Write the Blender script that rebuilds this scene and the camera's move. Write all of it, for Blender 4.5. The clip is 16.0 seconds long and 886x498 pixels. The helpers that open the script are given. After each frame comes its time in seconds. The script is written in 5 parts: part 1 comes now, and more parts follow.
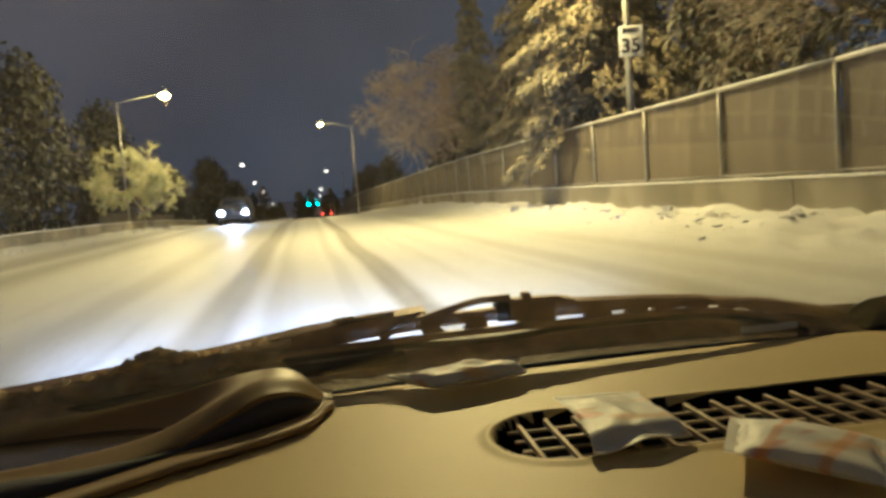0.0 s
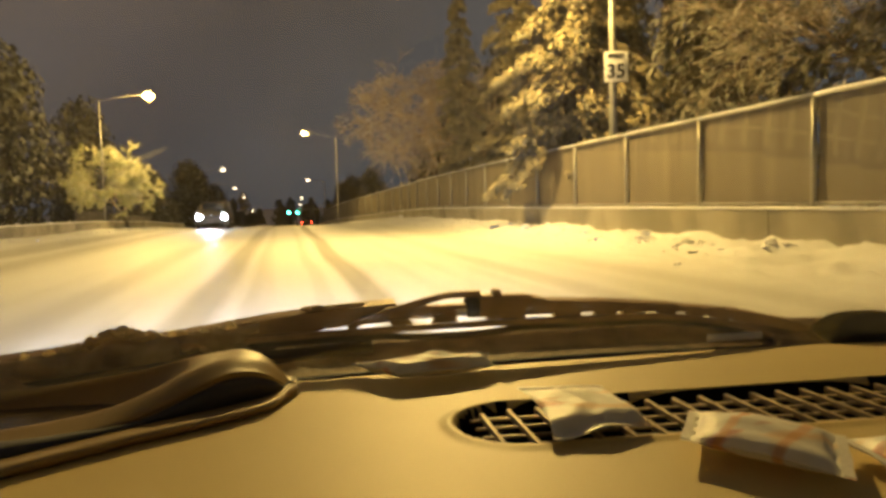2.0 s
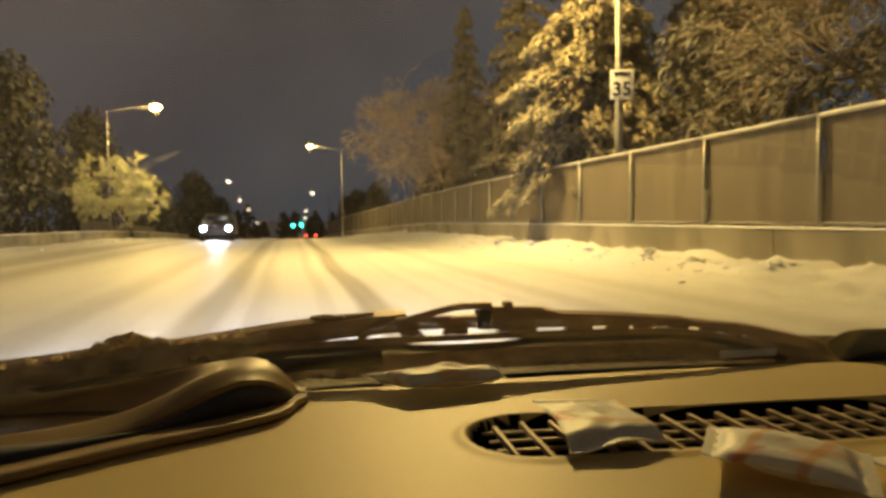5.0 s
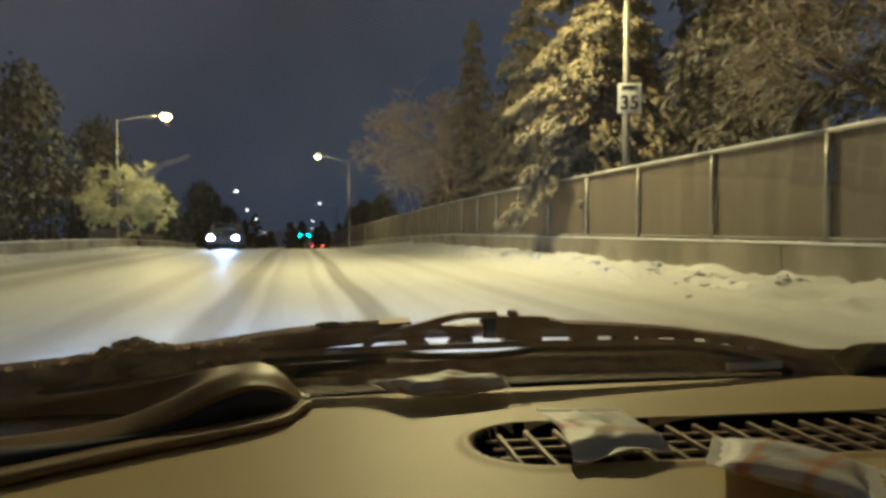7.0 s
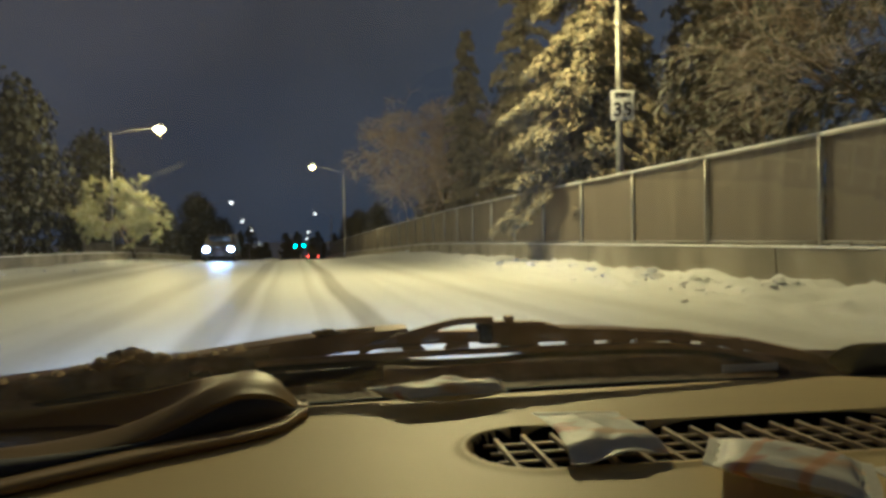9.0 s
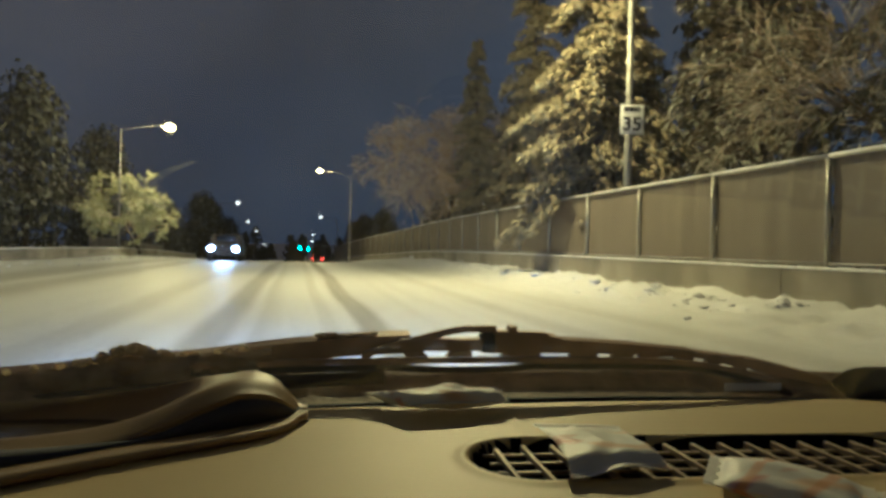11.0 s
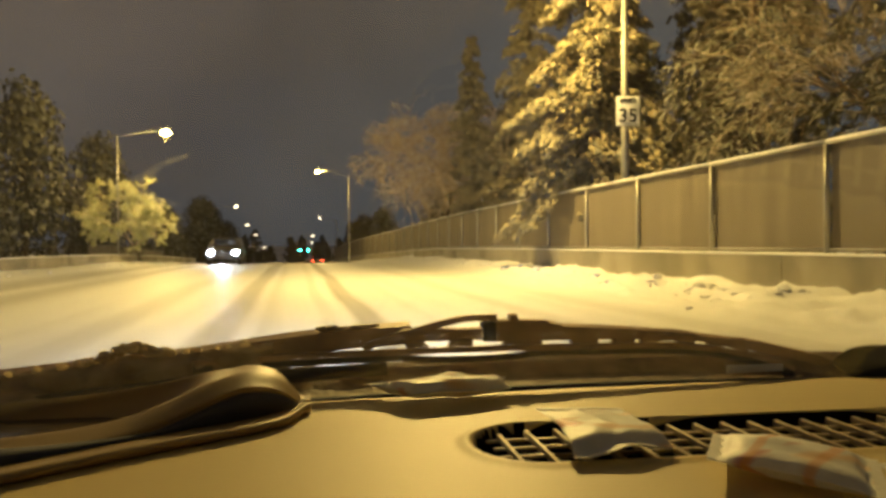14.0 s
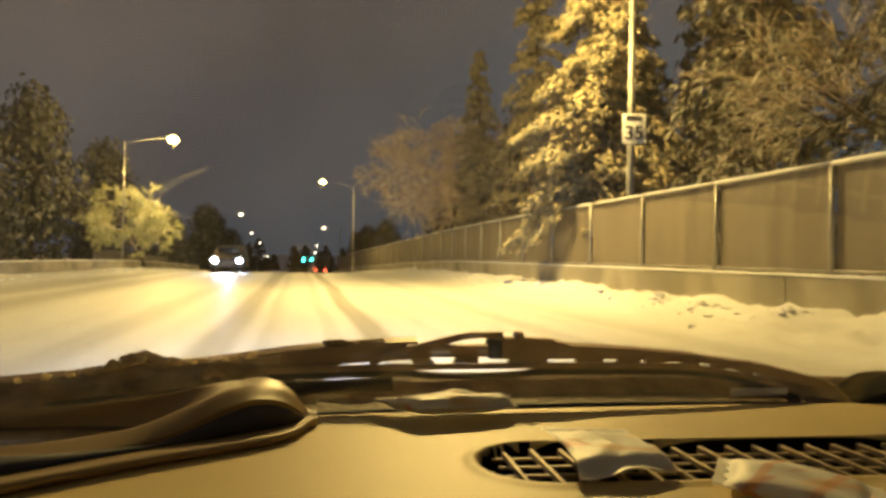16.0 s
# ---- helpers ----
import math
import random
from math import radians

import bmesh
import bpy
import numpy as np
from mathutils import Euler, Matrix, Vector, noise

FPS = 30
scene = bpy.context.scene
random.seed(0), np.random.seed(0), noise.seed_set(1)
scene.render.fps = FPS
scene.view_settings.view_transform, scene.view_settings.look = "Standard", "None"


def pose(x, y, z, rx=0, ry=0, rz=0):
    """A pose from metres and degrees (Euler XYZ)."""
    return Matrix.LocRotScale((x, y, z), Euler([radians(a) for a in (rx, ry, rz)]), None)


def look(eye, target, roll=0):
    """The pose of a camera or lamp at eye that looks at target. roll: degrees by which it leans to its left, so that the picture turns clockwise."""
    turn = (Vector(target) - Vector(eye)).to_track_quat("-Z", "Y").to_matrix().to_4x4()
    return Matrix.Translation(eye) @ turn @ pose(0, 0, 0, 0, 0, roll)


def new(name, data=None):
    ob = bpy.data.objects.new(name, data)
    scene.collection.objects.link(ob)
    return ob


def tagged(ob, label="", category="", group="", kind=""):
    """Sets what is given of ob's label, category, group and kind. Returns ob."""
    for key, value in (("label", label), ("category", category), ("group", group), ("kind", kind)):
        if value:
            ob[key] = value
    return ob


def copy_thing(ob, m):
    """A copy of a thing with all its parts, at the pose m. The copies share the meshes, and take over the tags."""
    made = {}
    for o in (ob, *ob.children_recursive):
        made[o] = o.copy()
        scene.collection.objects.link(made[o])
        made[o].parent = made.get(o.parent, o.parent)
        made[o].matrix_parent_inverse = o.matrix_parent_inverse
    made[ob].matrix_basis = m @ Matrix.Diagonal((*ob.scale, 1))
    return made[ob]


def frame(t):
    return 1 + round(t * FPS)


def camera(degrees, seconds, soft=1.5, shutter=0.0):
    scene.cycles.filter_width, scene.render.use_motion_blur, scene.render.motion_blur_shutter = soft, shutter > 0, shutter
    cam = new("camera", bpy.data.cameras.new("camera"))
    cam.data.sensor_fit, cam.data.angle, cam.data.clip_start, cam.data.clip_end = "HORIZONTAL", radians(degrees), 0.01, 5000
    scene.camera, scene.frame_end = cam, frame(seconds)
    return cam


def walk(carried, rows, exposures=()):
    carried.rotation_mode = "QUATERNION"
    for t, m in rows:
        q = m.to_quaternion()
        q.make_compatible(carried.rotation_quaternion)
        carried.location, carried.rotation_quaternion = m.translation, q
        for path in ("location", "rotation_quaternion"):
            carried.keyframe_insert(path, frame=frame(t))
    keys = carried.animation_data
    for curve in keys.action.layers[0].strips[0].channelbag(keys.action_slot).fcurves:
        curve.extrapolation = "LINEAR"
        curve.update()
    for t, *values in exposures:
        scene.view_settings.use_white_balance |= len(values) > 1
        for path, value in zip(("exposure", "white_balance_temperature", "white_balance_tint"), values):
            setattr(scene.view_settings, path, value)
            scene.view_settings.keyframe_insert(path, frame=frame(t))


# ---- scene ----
# The camera stands in the car, held over the dashboard; the car stands in its lane.
DROP = -0.2  # the car's own heights are counted from 0.2 m under the road
cam = camera(63.5, 16.0, 3.2, 0.4)
PATH = [
    (0.0, 0.0093, 0.0024, 1.2363, -10.82, -4.85, 4.29),
    (0.5, 0.0103, 0.0008, 1.2335, -11.59, -4.49, 2.98),
    (1.0, 0.0160, 0.0014, 1.2243, -11.69, -5.81, 4.61),
    (1.5, 0.0166, 0.0007, 1.2165, -11.85, -6.10, 4.39),
    (2.0, 0.0138, -0.0025, 1.2119, -12.32, -3.70, 1.46),
    (2.5, 0.0081, -0.0057, 1.2131, -12.57, -2.53, 0.37),
    (3.0, 0.0068, 0.0008, 1.2117, -12.74, -2.53, 0.64),
    (3.5, 0.0054, -0.0028, 1.2140, -12.23, -2.49, 0.43),
    (4.0, 0.0060, 0.0079, 1.2125, -12.33, -2.83, 0.90),
    (6.5, 0.0063, 0.0030, 1.2012, -11.39, -1.82, 0.05),
    (7.0, 0.0063, 0.0045, 1.2032, -11.47, -1.56, 0.01),
    (7.5, 0.0060, 0.0043, 1.2019, -11.88, -0.33, 0.38),
    (8.0, 0.0018, 0.0005, 1.2031, -11.58, 0.14, -0.23),
    (8.5, 0.0067, 0.0024, 1.2007, -11.86, -0.89, 1.03),
    (11.0, 0.0049, 0.0032, 1.1999, -11.45, -0.25, -1.33),
    (11.5, 0.0020, -0.0013, 1.2082, -10.48, 0.72, -0.33),
    (12.0, 0.0013, -0.0025, 1.2010, -10.49, 0.93, -1.03),
    (12.5, -0.0015, -0.0005, 1.2016, -10.98, 1.19, -0.55),
    (13.0, -0.0005, 0.0020, 1.2015, -11.12, 1.05, -0.54),
    (13.5, 0.0035, 0.0001, 1.1943, -11.30, 0.33, -0.10),
    (14.0, 0.0065, 0.0025, 1.1917, -11.47, -0.45, 0.35),
    (14.5, 0.0007, 0.0010, 1.1960, -11.63, 0.84, -0.69),
    (15.0, -0.0001, -0.0008, 1.2019, -11.21, 0.67, -0.39),
    (15.5, 0.0013, -0.0026, 1.1991, -11.22, 0.02, 0.37),
    (16.0, 0.0002, -0.0018, 1.1961, -11.20, 0.56, -0.95),
]
walk(cam, [(t, pose(x, y, z + DROP, 90 + p, r, a)) for t, x, y, z, a, p, r in PATH],
     [(0.0, -0.18, 4850, 17), (1.0, -0.1, 5450, 18), (1.6, -0.03, 6100, 18), (2.5, 0.1, 6600, 20), (4.2, 0.02, 6700, 21), (6.3, -0.6, 4550, 17),
      (8.7, -0.7, 4450, 16), (10.8, -0.65, 4350, 14), (11.5, -0.65, 4350, 13), (12.0, -0.85, 4600, 12), (12.5, -0.9, 5700, 12), (13.0, -0.5, 6300, 12), (14.0, -0.05, 6200, 14), (16.0, 0.1, 6050, 17)])

# ---- night sky and lamps ----
SODIUM = (1.0, 0.685, 0.18)


def night_sky():
    w = bpy.data.worlds.new("night_sky")
    scene.world = w
    w.use_nodes = True
    n, l = w.node_tree.nodes, w.node_tree.links
    n.clear()
    co = n.new("ShaderNodeTexCoord")
    sep = n.new("ShaderNodeSeparateXYZ")
    l.new(co.outputs["Generated"], sep.inputs[0])
    side = n.new("ShaderNodeMapRange")
    side.inputs[1].default_value, side.inputs[2].default_value = -0.2, 0.75
    l.new(sep.outputs[0], side.inputs[0])
    hi = n.new("ShaderNodeMapRange")
    hi.inputs[1].default_value, hi.inputs[2].default_value = 0.0, 0.35
    l.new(sep.outputs[2], hi.inputs[0])
    cloud = n.new("ShaderNodeTexNoise")
    cloud.inputs["Scale"].default_value, cloud.inputs["Detail"].default_value = 2.5, 5
    l.new(co.outputs["Generated"], cloud.inputs["Vector"])
    low = n.new("ShaderNodeMix")
    low.data_type = "RGBA"
    low.inputs[6].default_value, low.inputs[7].default_value = (0.064, 0.065, 0.067, 1), (0.048, 0.074, 0.083, 1)
    l.new(side.outputs[0], low.inputs[0])
    top = n.new("ShaderNodeMix")
    top.data_type = "RGBA"
    top.inputs[6].default_value, top.inputs[7].default_value = (0.115, 0.092, 0.070, 1), (0.085, 0.088, 0.082, 1)
    l.new(side.outputs[0], top.inputs[0])
    mix = n.new("ShaderNodeMix")
    mix.data_type = "RGBA"
    l.new(hi.outputs[0], mix.inputs[0])
    l.new(low.outputs[2], mix.inputs[6])
    l.new(top.outputs[2], mix.inputs[7])
    amp = n.new("ShaderNodeMapRange")
    amp.inputs[1].default_value, amp.inputs[2].default_value = 0.3, 0.75
    amp.inputs[3].default_value, amp.inputs[4].default_value = 0.75, 1.25
    l.new(cloud.outputs[0], amp.inputs[0])
    bg = n.new("ShaderNodeBackground")
    l.new(mix.outputs[2], bg.inputs[0])
    # town glow: strongest low down, fading towards the zenith
    fade = n.new("ShaderNodeMapRange")
    fade.inputs[1].default_value, fade.inputs[2].default_value = 0.30, 0.85
    fade.inputs[3].default_value, fade.inputs[4].default_value = 1.0, 0.3
    l.new(sep.outputs[2], fade.inputs[0])
    mul = n.new("ShaderNodeMath")
    mul.operation = "MULTIPLY"
    l.new(amp.outputs[0], mul.inputs[0])
    l.new(fade.outputs[0], mul.inputs[1])
    l.new(mul.outputs[0], bg.inputs[1])
    out = n.new("ShaderNodeOutputWorld")
    l.new(bg.outputs[0], out.inputs[0])


night_sky()


def bulb(place, watts, colour=SODIUM, radius=0.16):
    d = bpy.data.lights.new("lamp_light", "POINT")
    d.energy, d.color, d.shadow_soft_size = watts, colour, radius
    ob = new("lamp_light", d)
    ob.location = place
    return ob


def beam(place, target, watts, colour, degrees, blend):
    d = bpy.data.lights.new("headlight_beam", "SPOT")
    d.energy, d.color, d.shadow_soft_size = watts, colour, 0.06
    d.spot_size, d.spot_blend = radians(degrees), blend
    ob = new("headlight_beam", d)
    ob.matrix_world = look(place, target)
    return ob


# ---- materials ----
def mat(name, colour, second=None, scale=6.0, rough=0.7, metal=0.0, bump=0.0, bump_scale=40.0, stretch=(1, 1, 1), spread=0.5, snow=0.0, rand=0.0, depth=0.02):
    """A surface of two colours in a noise, with grain; snow: lies on faces that look up."""
    m = bpy.data.materials.new(name)
    m.use_nodes = True
    n, l = m.node_tree.nodes, m.node_tree.links
    b = n["Principled BSDF"]
    b.inputs["Roughness"].default_value, b.inputs["Metallic"].default_value = rough, metal
    second = second or tuple(c * 0.75 for c in colour)
    co = n.new("ShaderNodeTexCoord")
    mp = n.new("ShaderNodeMapping")
    mp.inputs["Scale"].default_value = stretch
    l.new(co.outputs["Object"], mp.inputs[0])
    no = n.new("ShaderNodeTexNoise")
    no.inputs["Scale"].default_value, no.inputs["Detail"].default_value = scale, 6
    l.new(mp.outputs[0], no.inputs["Vector"])
    mr = n.new("ShaderNodeMapRange")
    mr.inputs[1].default_value, mr.inputs[2].default_value = 0.5 - spread / 2, 0.5 + spread / 2
    l.new(no.outputs[0], mr.inputs[0])
    mx = n.new("ShaderNodeMix")
    mx.data_type = "RGBA"
    mx.inputs[6].default_value, mx.inputs[7].default_value = (*colour, 1), (*second, 1)
    l.new(mr.outputs[0], mx.inputs[0])
    last = mx.outputs[2]
    fine = n.new("ShaderNodeTexNoise")
    fine.inputs["Scale"].default_value, fine.inputs["Detail"].default_value = bump_scale, 3
    l.new(mp.outputs[0], fine.inputs["Vector"])
    var = n.new("ShaderNodeMapRange")
    var.inputs[3].default_value, var.inputs[4].default_value = 0.82, 1.12
    l.new(fine.outputs[0], var.inputs[0])
    hsv = n.new("ShaderNodeHueSaturation")
    l.new(last, hsv.inputs["Color"])
    l.new(var.outputs[0], hsv.inputs["Value"])
    last = hsv.outputs[0]
    if rand:
        oi = n.new("ShaderNodeObjectInfo")
        rr = n.new("ShaderNodeMapRange")
        rr.inputs[3].default_value, rr.inputs[4].default_value = 1 - rand, 1 + rand
        l.new(oi.outputs["Random"], rr.inputs[0])
        h2 = n.new("ShaderNodeHueSaturation")
        l.new(last, h2.inputs["Color"])
        l.new(rr.outputs[0], h2.inputs["Value"])
        last = h2.outputs[0]
    if snow:
        ge = n.new("ShaderNodeNewGeometry")
        sz = n.new("ShaderNodeSeparateXYZ")
        l.new(ge.outputs["Normal"], sz.inputs[0])
        ad = n.new("ShaderNodeMath")
        ad.operation = "ADD"
        l.new(sz.outputs[2], ad.inputs[0])
        l.new(no.outputs[0], ad.inputs[1])
        sr = n.new("ShaderNodeMapRange")
        sr.inputs[1].default_value, sr.inputs[2].default_value = 0.55, 0.9
        sr.inputs[4].default_value = snow
        l.new(ad.outputs[0], sr.inputs[0])
        sm = n.new("ShaderNodeMix")
        sm.data_type = "RGBA"
        sm.inputs[7].default_value = (0.8, 0.81, 0.83, 1)
        l.new(sr.outputs[0], sm.inputs[0])
        l.new(last, sm.inputs[6])
        last = sm.outputs[2]
    l.new(last, b.inputs["Base Color"])
    if bump:
        bp = n.new("ShaderNodeBump")
        bp.inputs["Strength"].default_value, bp.inputs["Distance"].default_value = bump, depth
        l.new(fine.outputs[0], bp.inputs["Height"])
        l.new(bp.outputs[0], b.inputs["Normal"])
    return m


def glow(name, colour, strength):
    m = bpy.data.materials.new(name)
    m.use_nodes = True
    b = m.node_tree.nodes["Principled BSDF"]
    b.inputs["Base Color"].default_value = (*colour, 1)
    b.inputs["Emission Color"].default_value = (*colour, 1)
    b.inputs["Emission Strength"].default_value = strength
    return m


def road_snow():
    """Packed snow with dirty wheel tracks along the lane and streaks along the way."""
    m = bpy.data.materials.new("packed_snow")
    m.use_nodes = True
    n, l = m.node_tree.nodes, m.node_tree.links
    b = n["Principled BSDF"]
    b.inputs["Roughness"].default_value = 0.55
    co = n.new("ShaderNodeTexCoord")
    sep = n.new("ShaderNodeSeparateXYZ")
    l.new(co.outputs["Object"], sep.inputs[0])

    def noise_of(scale, stretch, detail=5):
        mp = n.new("ShaderNodeMapping")
        mp.inputs["Scale"].default_value = stretch
        l.new(co.outputs["Object"], mp.inputs[0])
        no = n.new("ShaderNodeTexNoise")
        no.inputs["Scale"].default_value, no.inputs["Detail"].default_value = scale, detail
        l.new(mp.outputs[0], no.inputs["Vector"])
        return no.outputs[0]

    def math_node(op, a, c):
        q = n.new("ShaderNodeMath")
        q.operation = op
        for i, v in enumerate((a, c)):
            if isinstance(v, (int, float)):
                q.inputs[i].default_value = v
            else:
                l.new(v, q.inputs[i])
        return q.outputs[0]

    wob = math_node("MULTIPLY", math_node("SUBTRACT", noise_of(0.05, (1, 1, 1), 2), 0.5), 0.9)
    x = math_node("ADD", sep.outputs[0], wob)
    long_noise = noise_of(1.0, (1.6, 0.06, 1))
    mask = None
    for centre, half, amount in ((-0.98, 0.25, 0.75), (0.90, 0.20, 1.0), (0.35, 0.12, 0.3), (-0.45, 0.12, 0.3), (-2.4, 0.3, 0.35), (3.2, 0.25, 0.3), (4.7, 0.3, 0.25), (-5.3, 0.7, 0.55), (-7.0, 0.7, 0.65)):
        dist = math_node("ABSOLUTE", math_node("SUBTRACT", x, centre), 0)
        edge = n.new("ShaderNodeMapRange")
        edge.interpolation_type = "SMOOTHSTEP"
        edge.inputs[1].default_value, edge.inputs[2].default_value = half * 1.4, half * 0.4
        edge.inputs[4].default_value = amount
        l.new(dist, edge.inputs[0])
        mask = edge.outputs[0] if mask is None else math_node("MAXIMUM", mask, edge.outputs[0])
    ln = n.new("ShaderNodeMapRange")
    ln.inputs[1].default_value, ln.inputs[2].default_value, ln.inputs[3].default_value, ln.inputs[4].default_value = 0.25, 0.6, 0.45, 1.0
    l.new(long_noise, ln.inputs[0])
    mask = math_node("MULTIPLY", mask, ln.outputs[0])
    streak = n.new("ShaderNodeMapRange")
    streak.inputs[1].default_value, streak.inputs[2].default_value, streak.inputs[4].default_value = 0.5, 0.75, 0.3
    l.new(noise_of(1.0, (3.0, 0.05, 1)), streak.inputs[0])
    mask = math_node("MAXIMUM", mask, streak.outputs[0])
    mx = n.new("ShaderNodeMix")
    mx.data_type = "RGBA"
    mx.inputs[6].default_value, mx.inputs[7].default_value = (0.80, 0.80, 0.80, 1), (0.27, 0.25, 0.22, 1)
    l.new(mask, mx.inputs[0])
    grain = n.new("ShaderNodeMapRange")
    grain.inputs[3].default_value, grain.inputs[4].default_value = 0.82, 1.08
    l.new(noise_of(9.0, (1, 0.5, 1)), grain.inputs[0])
    hs = n.new("ShaderNodeHueSaturation")
    l.new(mx.outputs[2], hs.inputs["Color"])
    l.new(grain.outputs[0], hs.inputs["Value"])
    l.new(hs.outputs[0], b.inputs["Base Color"])
    bp = n.new("ShaderNodeBump")
    bp.inputs["Strength"].default_value, bp.inputs["Distance"].default_value = 0.25, 0.05
    l.new(noise_of(7.0, (1, 0.3, 1)), bp.inputs["Height"])
    l.new(bp.outputs[0], b.inputs["Normal"])
    return m


def screen_glass():
    """Clear glass with a Fresnel gloss and a thin, smeared film of road dirt."""
    m = bpy.data.materials.new("windscreen_glass")
    m.use_nodes = True
    n, l = m.node_tree.nodes, m.node_tree.links
    n.clear()
    tr = n.new("ShaderNodeBsdfTransparent")
    tr.inputs[0].default_value = (0.97, 0.975, 0.97, 1)
    gl = n.new("ShaderNodeBsdfGlossy")
    gl.inputs["Roughness"].default_value = 0.0
    film = n.new("ShaderNodeBsdfTranslucent")
    film.inputs[0].default_value = (0.75, 0.72, 0.68, 1)
    co = n.new("ShaderNodeTexCoord")
    mp = n.new("ShaderNodeMapping")
    mp.inputs["Scale"].default_value, mp.inputs["Rotation"].default_value = (1.0, 0.35, 0.6), (0, 0, 0.5)
    l.new(co.outputs["Object"], mp.inputs[0])
    no = n.new("ShaderNodeTexNoise")
    no.inputs["Scale"].default_value, no.inputs["Detail"].default_value, no.inputs["Distortion"].default_value = 9.0, 5.0, 0.8
    l.new(mp.outputs[0], no.inputs["Vector"])
    mr = n.new("ShaderNodeMapRange")
    mr.inputs[1].default_value, mr.inputs[2].default_value, mr.inputs[3].default_value, mr.inputs[4].default_value = 0.35, 0.75, 0.006, 0.022
    l.new(no.outputs[0], mr.inputs[0])
    dirt = n.new("ShaderNodeMixShader")
    l.new(mr.outputs[0], dirt.inputs[0])
    l.new(tr.outputs[0], dirt.inputs[1])
    l.new(film.outputs[0], dirt.inputs[2])
    fr = n.new("ShaderNodeFresnel")
    fr.inputs["IOR"].default_value = 1.5
    mx = n.new("ShaderNodeMixShader")
    l.new(fr.outputs[0], mx.inputs[0])
    l.new(dirt.outputs[0], mx.inputs[1])
    l.new(gl.outputs[0], mx.inputs[2])
    out = n.new("ShaderNodeOutputMaterial")
    l.new(mx.outputs[0], out.inputs[0])
    return m


def packet_paper(striped=False):
    """White sachet paper with orange and red print in soft swashes and a pale blue band."""
    m = mat("packet_paper", (0.94, 0.92, 0.82), (0.90, 0.88, 0.78), 30, 0.5, 0, 0.3, 60, depth=0.003)
    n, l = m.node_tree.nodes, m.node_tree.links
    b = n["Principled BSDF"]
    base = b.inputs["Base Color"].links[0].from_socket
    co = n.new("ShaderNodeTexCoord")
    for loc, scale, colour, lo, hi in (((0, 0, 0), 16, (0.80, 0.48, 0.14), 0.60, 0.72), ((3, 1, 2), 20, (0.62, 0.22, 0.12), 0.68, 0.74), ((7, 5, 1), 13, (0.62, 0.74, 0.80), 0.66, 0.75)):
        mp = n.new("ShaderNodeMapping")
        mp.inputs["Location"].default_value = loc
        mp.inputs["Scale"].default_value = (1.0, 2.2, 1.0)
        mp.inputs["Rotation"].default_value = (0, 0, 0.5)
        l.new(co.outputs["Object"], mp.inputs[0])
        no = n.new("ShaderNodeTexNoise")
        no.inputs["Scale"].default_value, no.inputs["Detail"].default_value = scale, 1.0
        l.new(mp.outputs[0], no.inputs["Vector"])
        mr = n.new("ShaderNodeMapRange")
        mr.inputs[1].default_value, mr.inputs[2].default_value, mr.inputs[4].default_value = lo, hi, 0.85
        l.new(no.outputs[0], mr.inputs[0])
        mx = n.new("ShaderNodeMix")
        mx.data_type = "RGBA"
        mx.inputs[7].default_value = (*colour, 1)
        l.new(mr.outputs[0], mx.inputs[0])
        l.new(base, mx.inputs[6])
        base = mx.outputs[2]
    if striped:
        mp = n.new("ShaderNodeMapping")
        mp.inputs["Rotation"].default_value = (0, 0, 0.75)
        l.new(co.outputs["Object"], mp.inputs[0])
        wv = n.new("ShaderNodeTexWave")
        wv.inputs["Scale"].default_value, wv.inputs["Distortion"].default_value, wv.inputs["Detail"].default_value = 8.0, 5.0, 2.0
        wv.inputs["Detail Scale"].default_value = 0.6
        l.new(mp.outputs[0], wv.inputs["Vector"])
        mr = n.new("ShaderNodeMapRange")
        mr.inputs[1].default_value, mr.inputs[2].default_value, mr.inputs[4].default_value = 0.88, 0.98, 0.7
        l.new(wv.outputs["Fac"], mr.inputs[0])
        mx = n.new("ShaderNodeMix")
        mx.data_type = "RGBA"
        mx.inputs[7].default_value = (0.80, 0.42, 0.15, 1)
        l.new(mr.outputs[0], mx.inputs[0])
        l.new(base, mx.inputs[6])
        base = mx.outputs[2]
    l.new(base, b.inputs["Base Color"])
    return m


M_ROAD = road_snow()
M_SNOW = mat("fresh_snow", (0.82, 0.82, 0.83), (0.66, 0.66, 0.66), 1.3, 0.6, 0, 0.8, 14)
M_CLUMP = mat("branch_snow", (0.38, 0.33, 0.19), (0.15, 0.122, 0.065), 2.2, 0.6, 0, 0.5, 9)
M_CONC = mat("weathered_concrete", (0.40, 0.36, 0.28), (0.17, 0.155, 0.115), 0.9, 0.85, 0, 0.5, 22, (1, 1, 0.6), 0.35)
M_MESH = mat("slatted_mesh", (0.205, 0.172, 0.125), (0.115, 0.096, 0.07), 1.6, 0.75, 0, 0.5, 34, (1, 1.6, 0.12))
M_POST = mat("galvanised_post", (0.36, 0.35, 0.32), (0.25, 0.24, 0.22), 5, 0.5, 0.5, 0.1, 60)
M_POLE = mat("lamp_pole_metal", (0.42, 0.41, 0.38), (0.30, 0.29, 0.27), 3, 0.5, 0.4, 0.1, 60)
M_BARK = mat("bark", (0.10, 0.075, 0.055), (0.055, 0.042, 0.032), 7, 0.9, 0, 0.8, 30, (1, 1, 0.3))
M_NEEDLE = mat("conifer_needles", (0.078, 0.074, 0.038), (0.12, 0.10, 0.052), 0.9, 0.75, 0, 0.3, 20, snow=0.18)
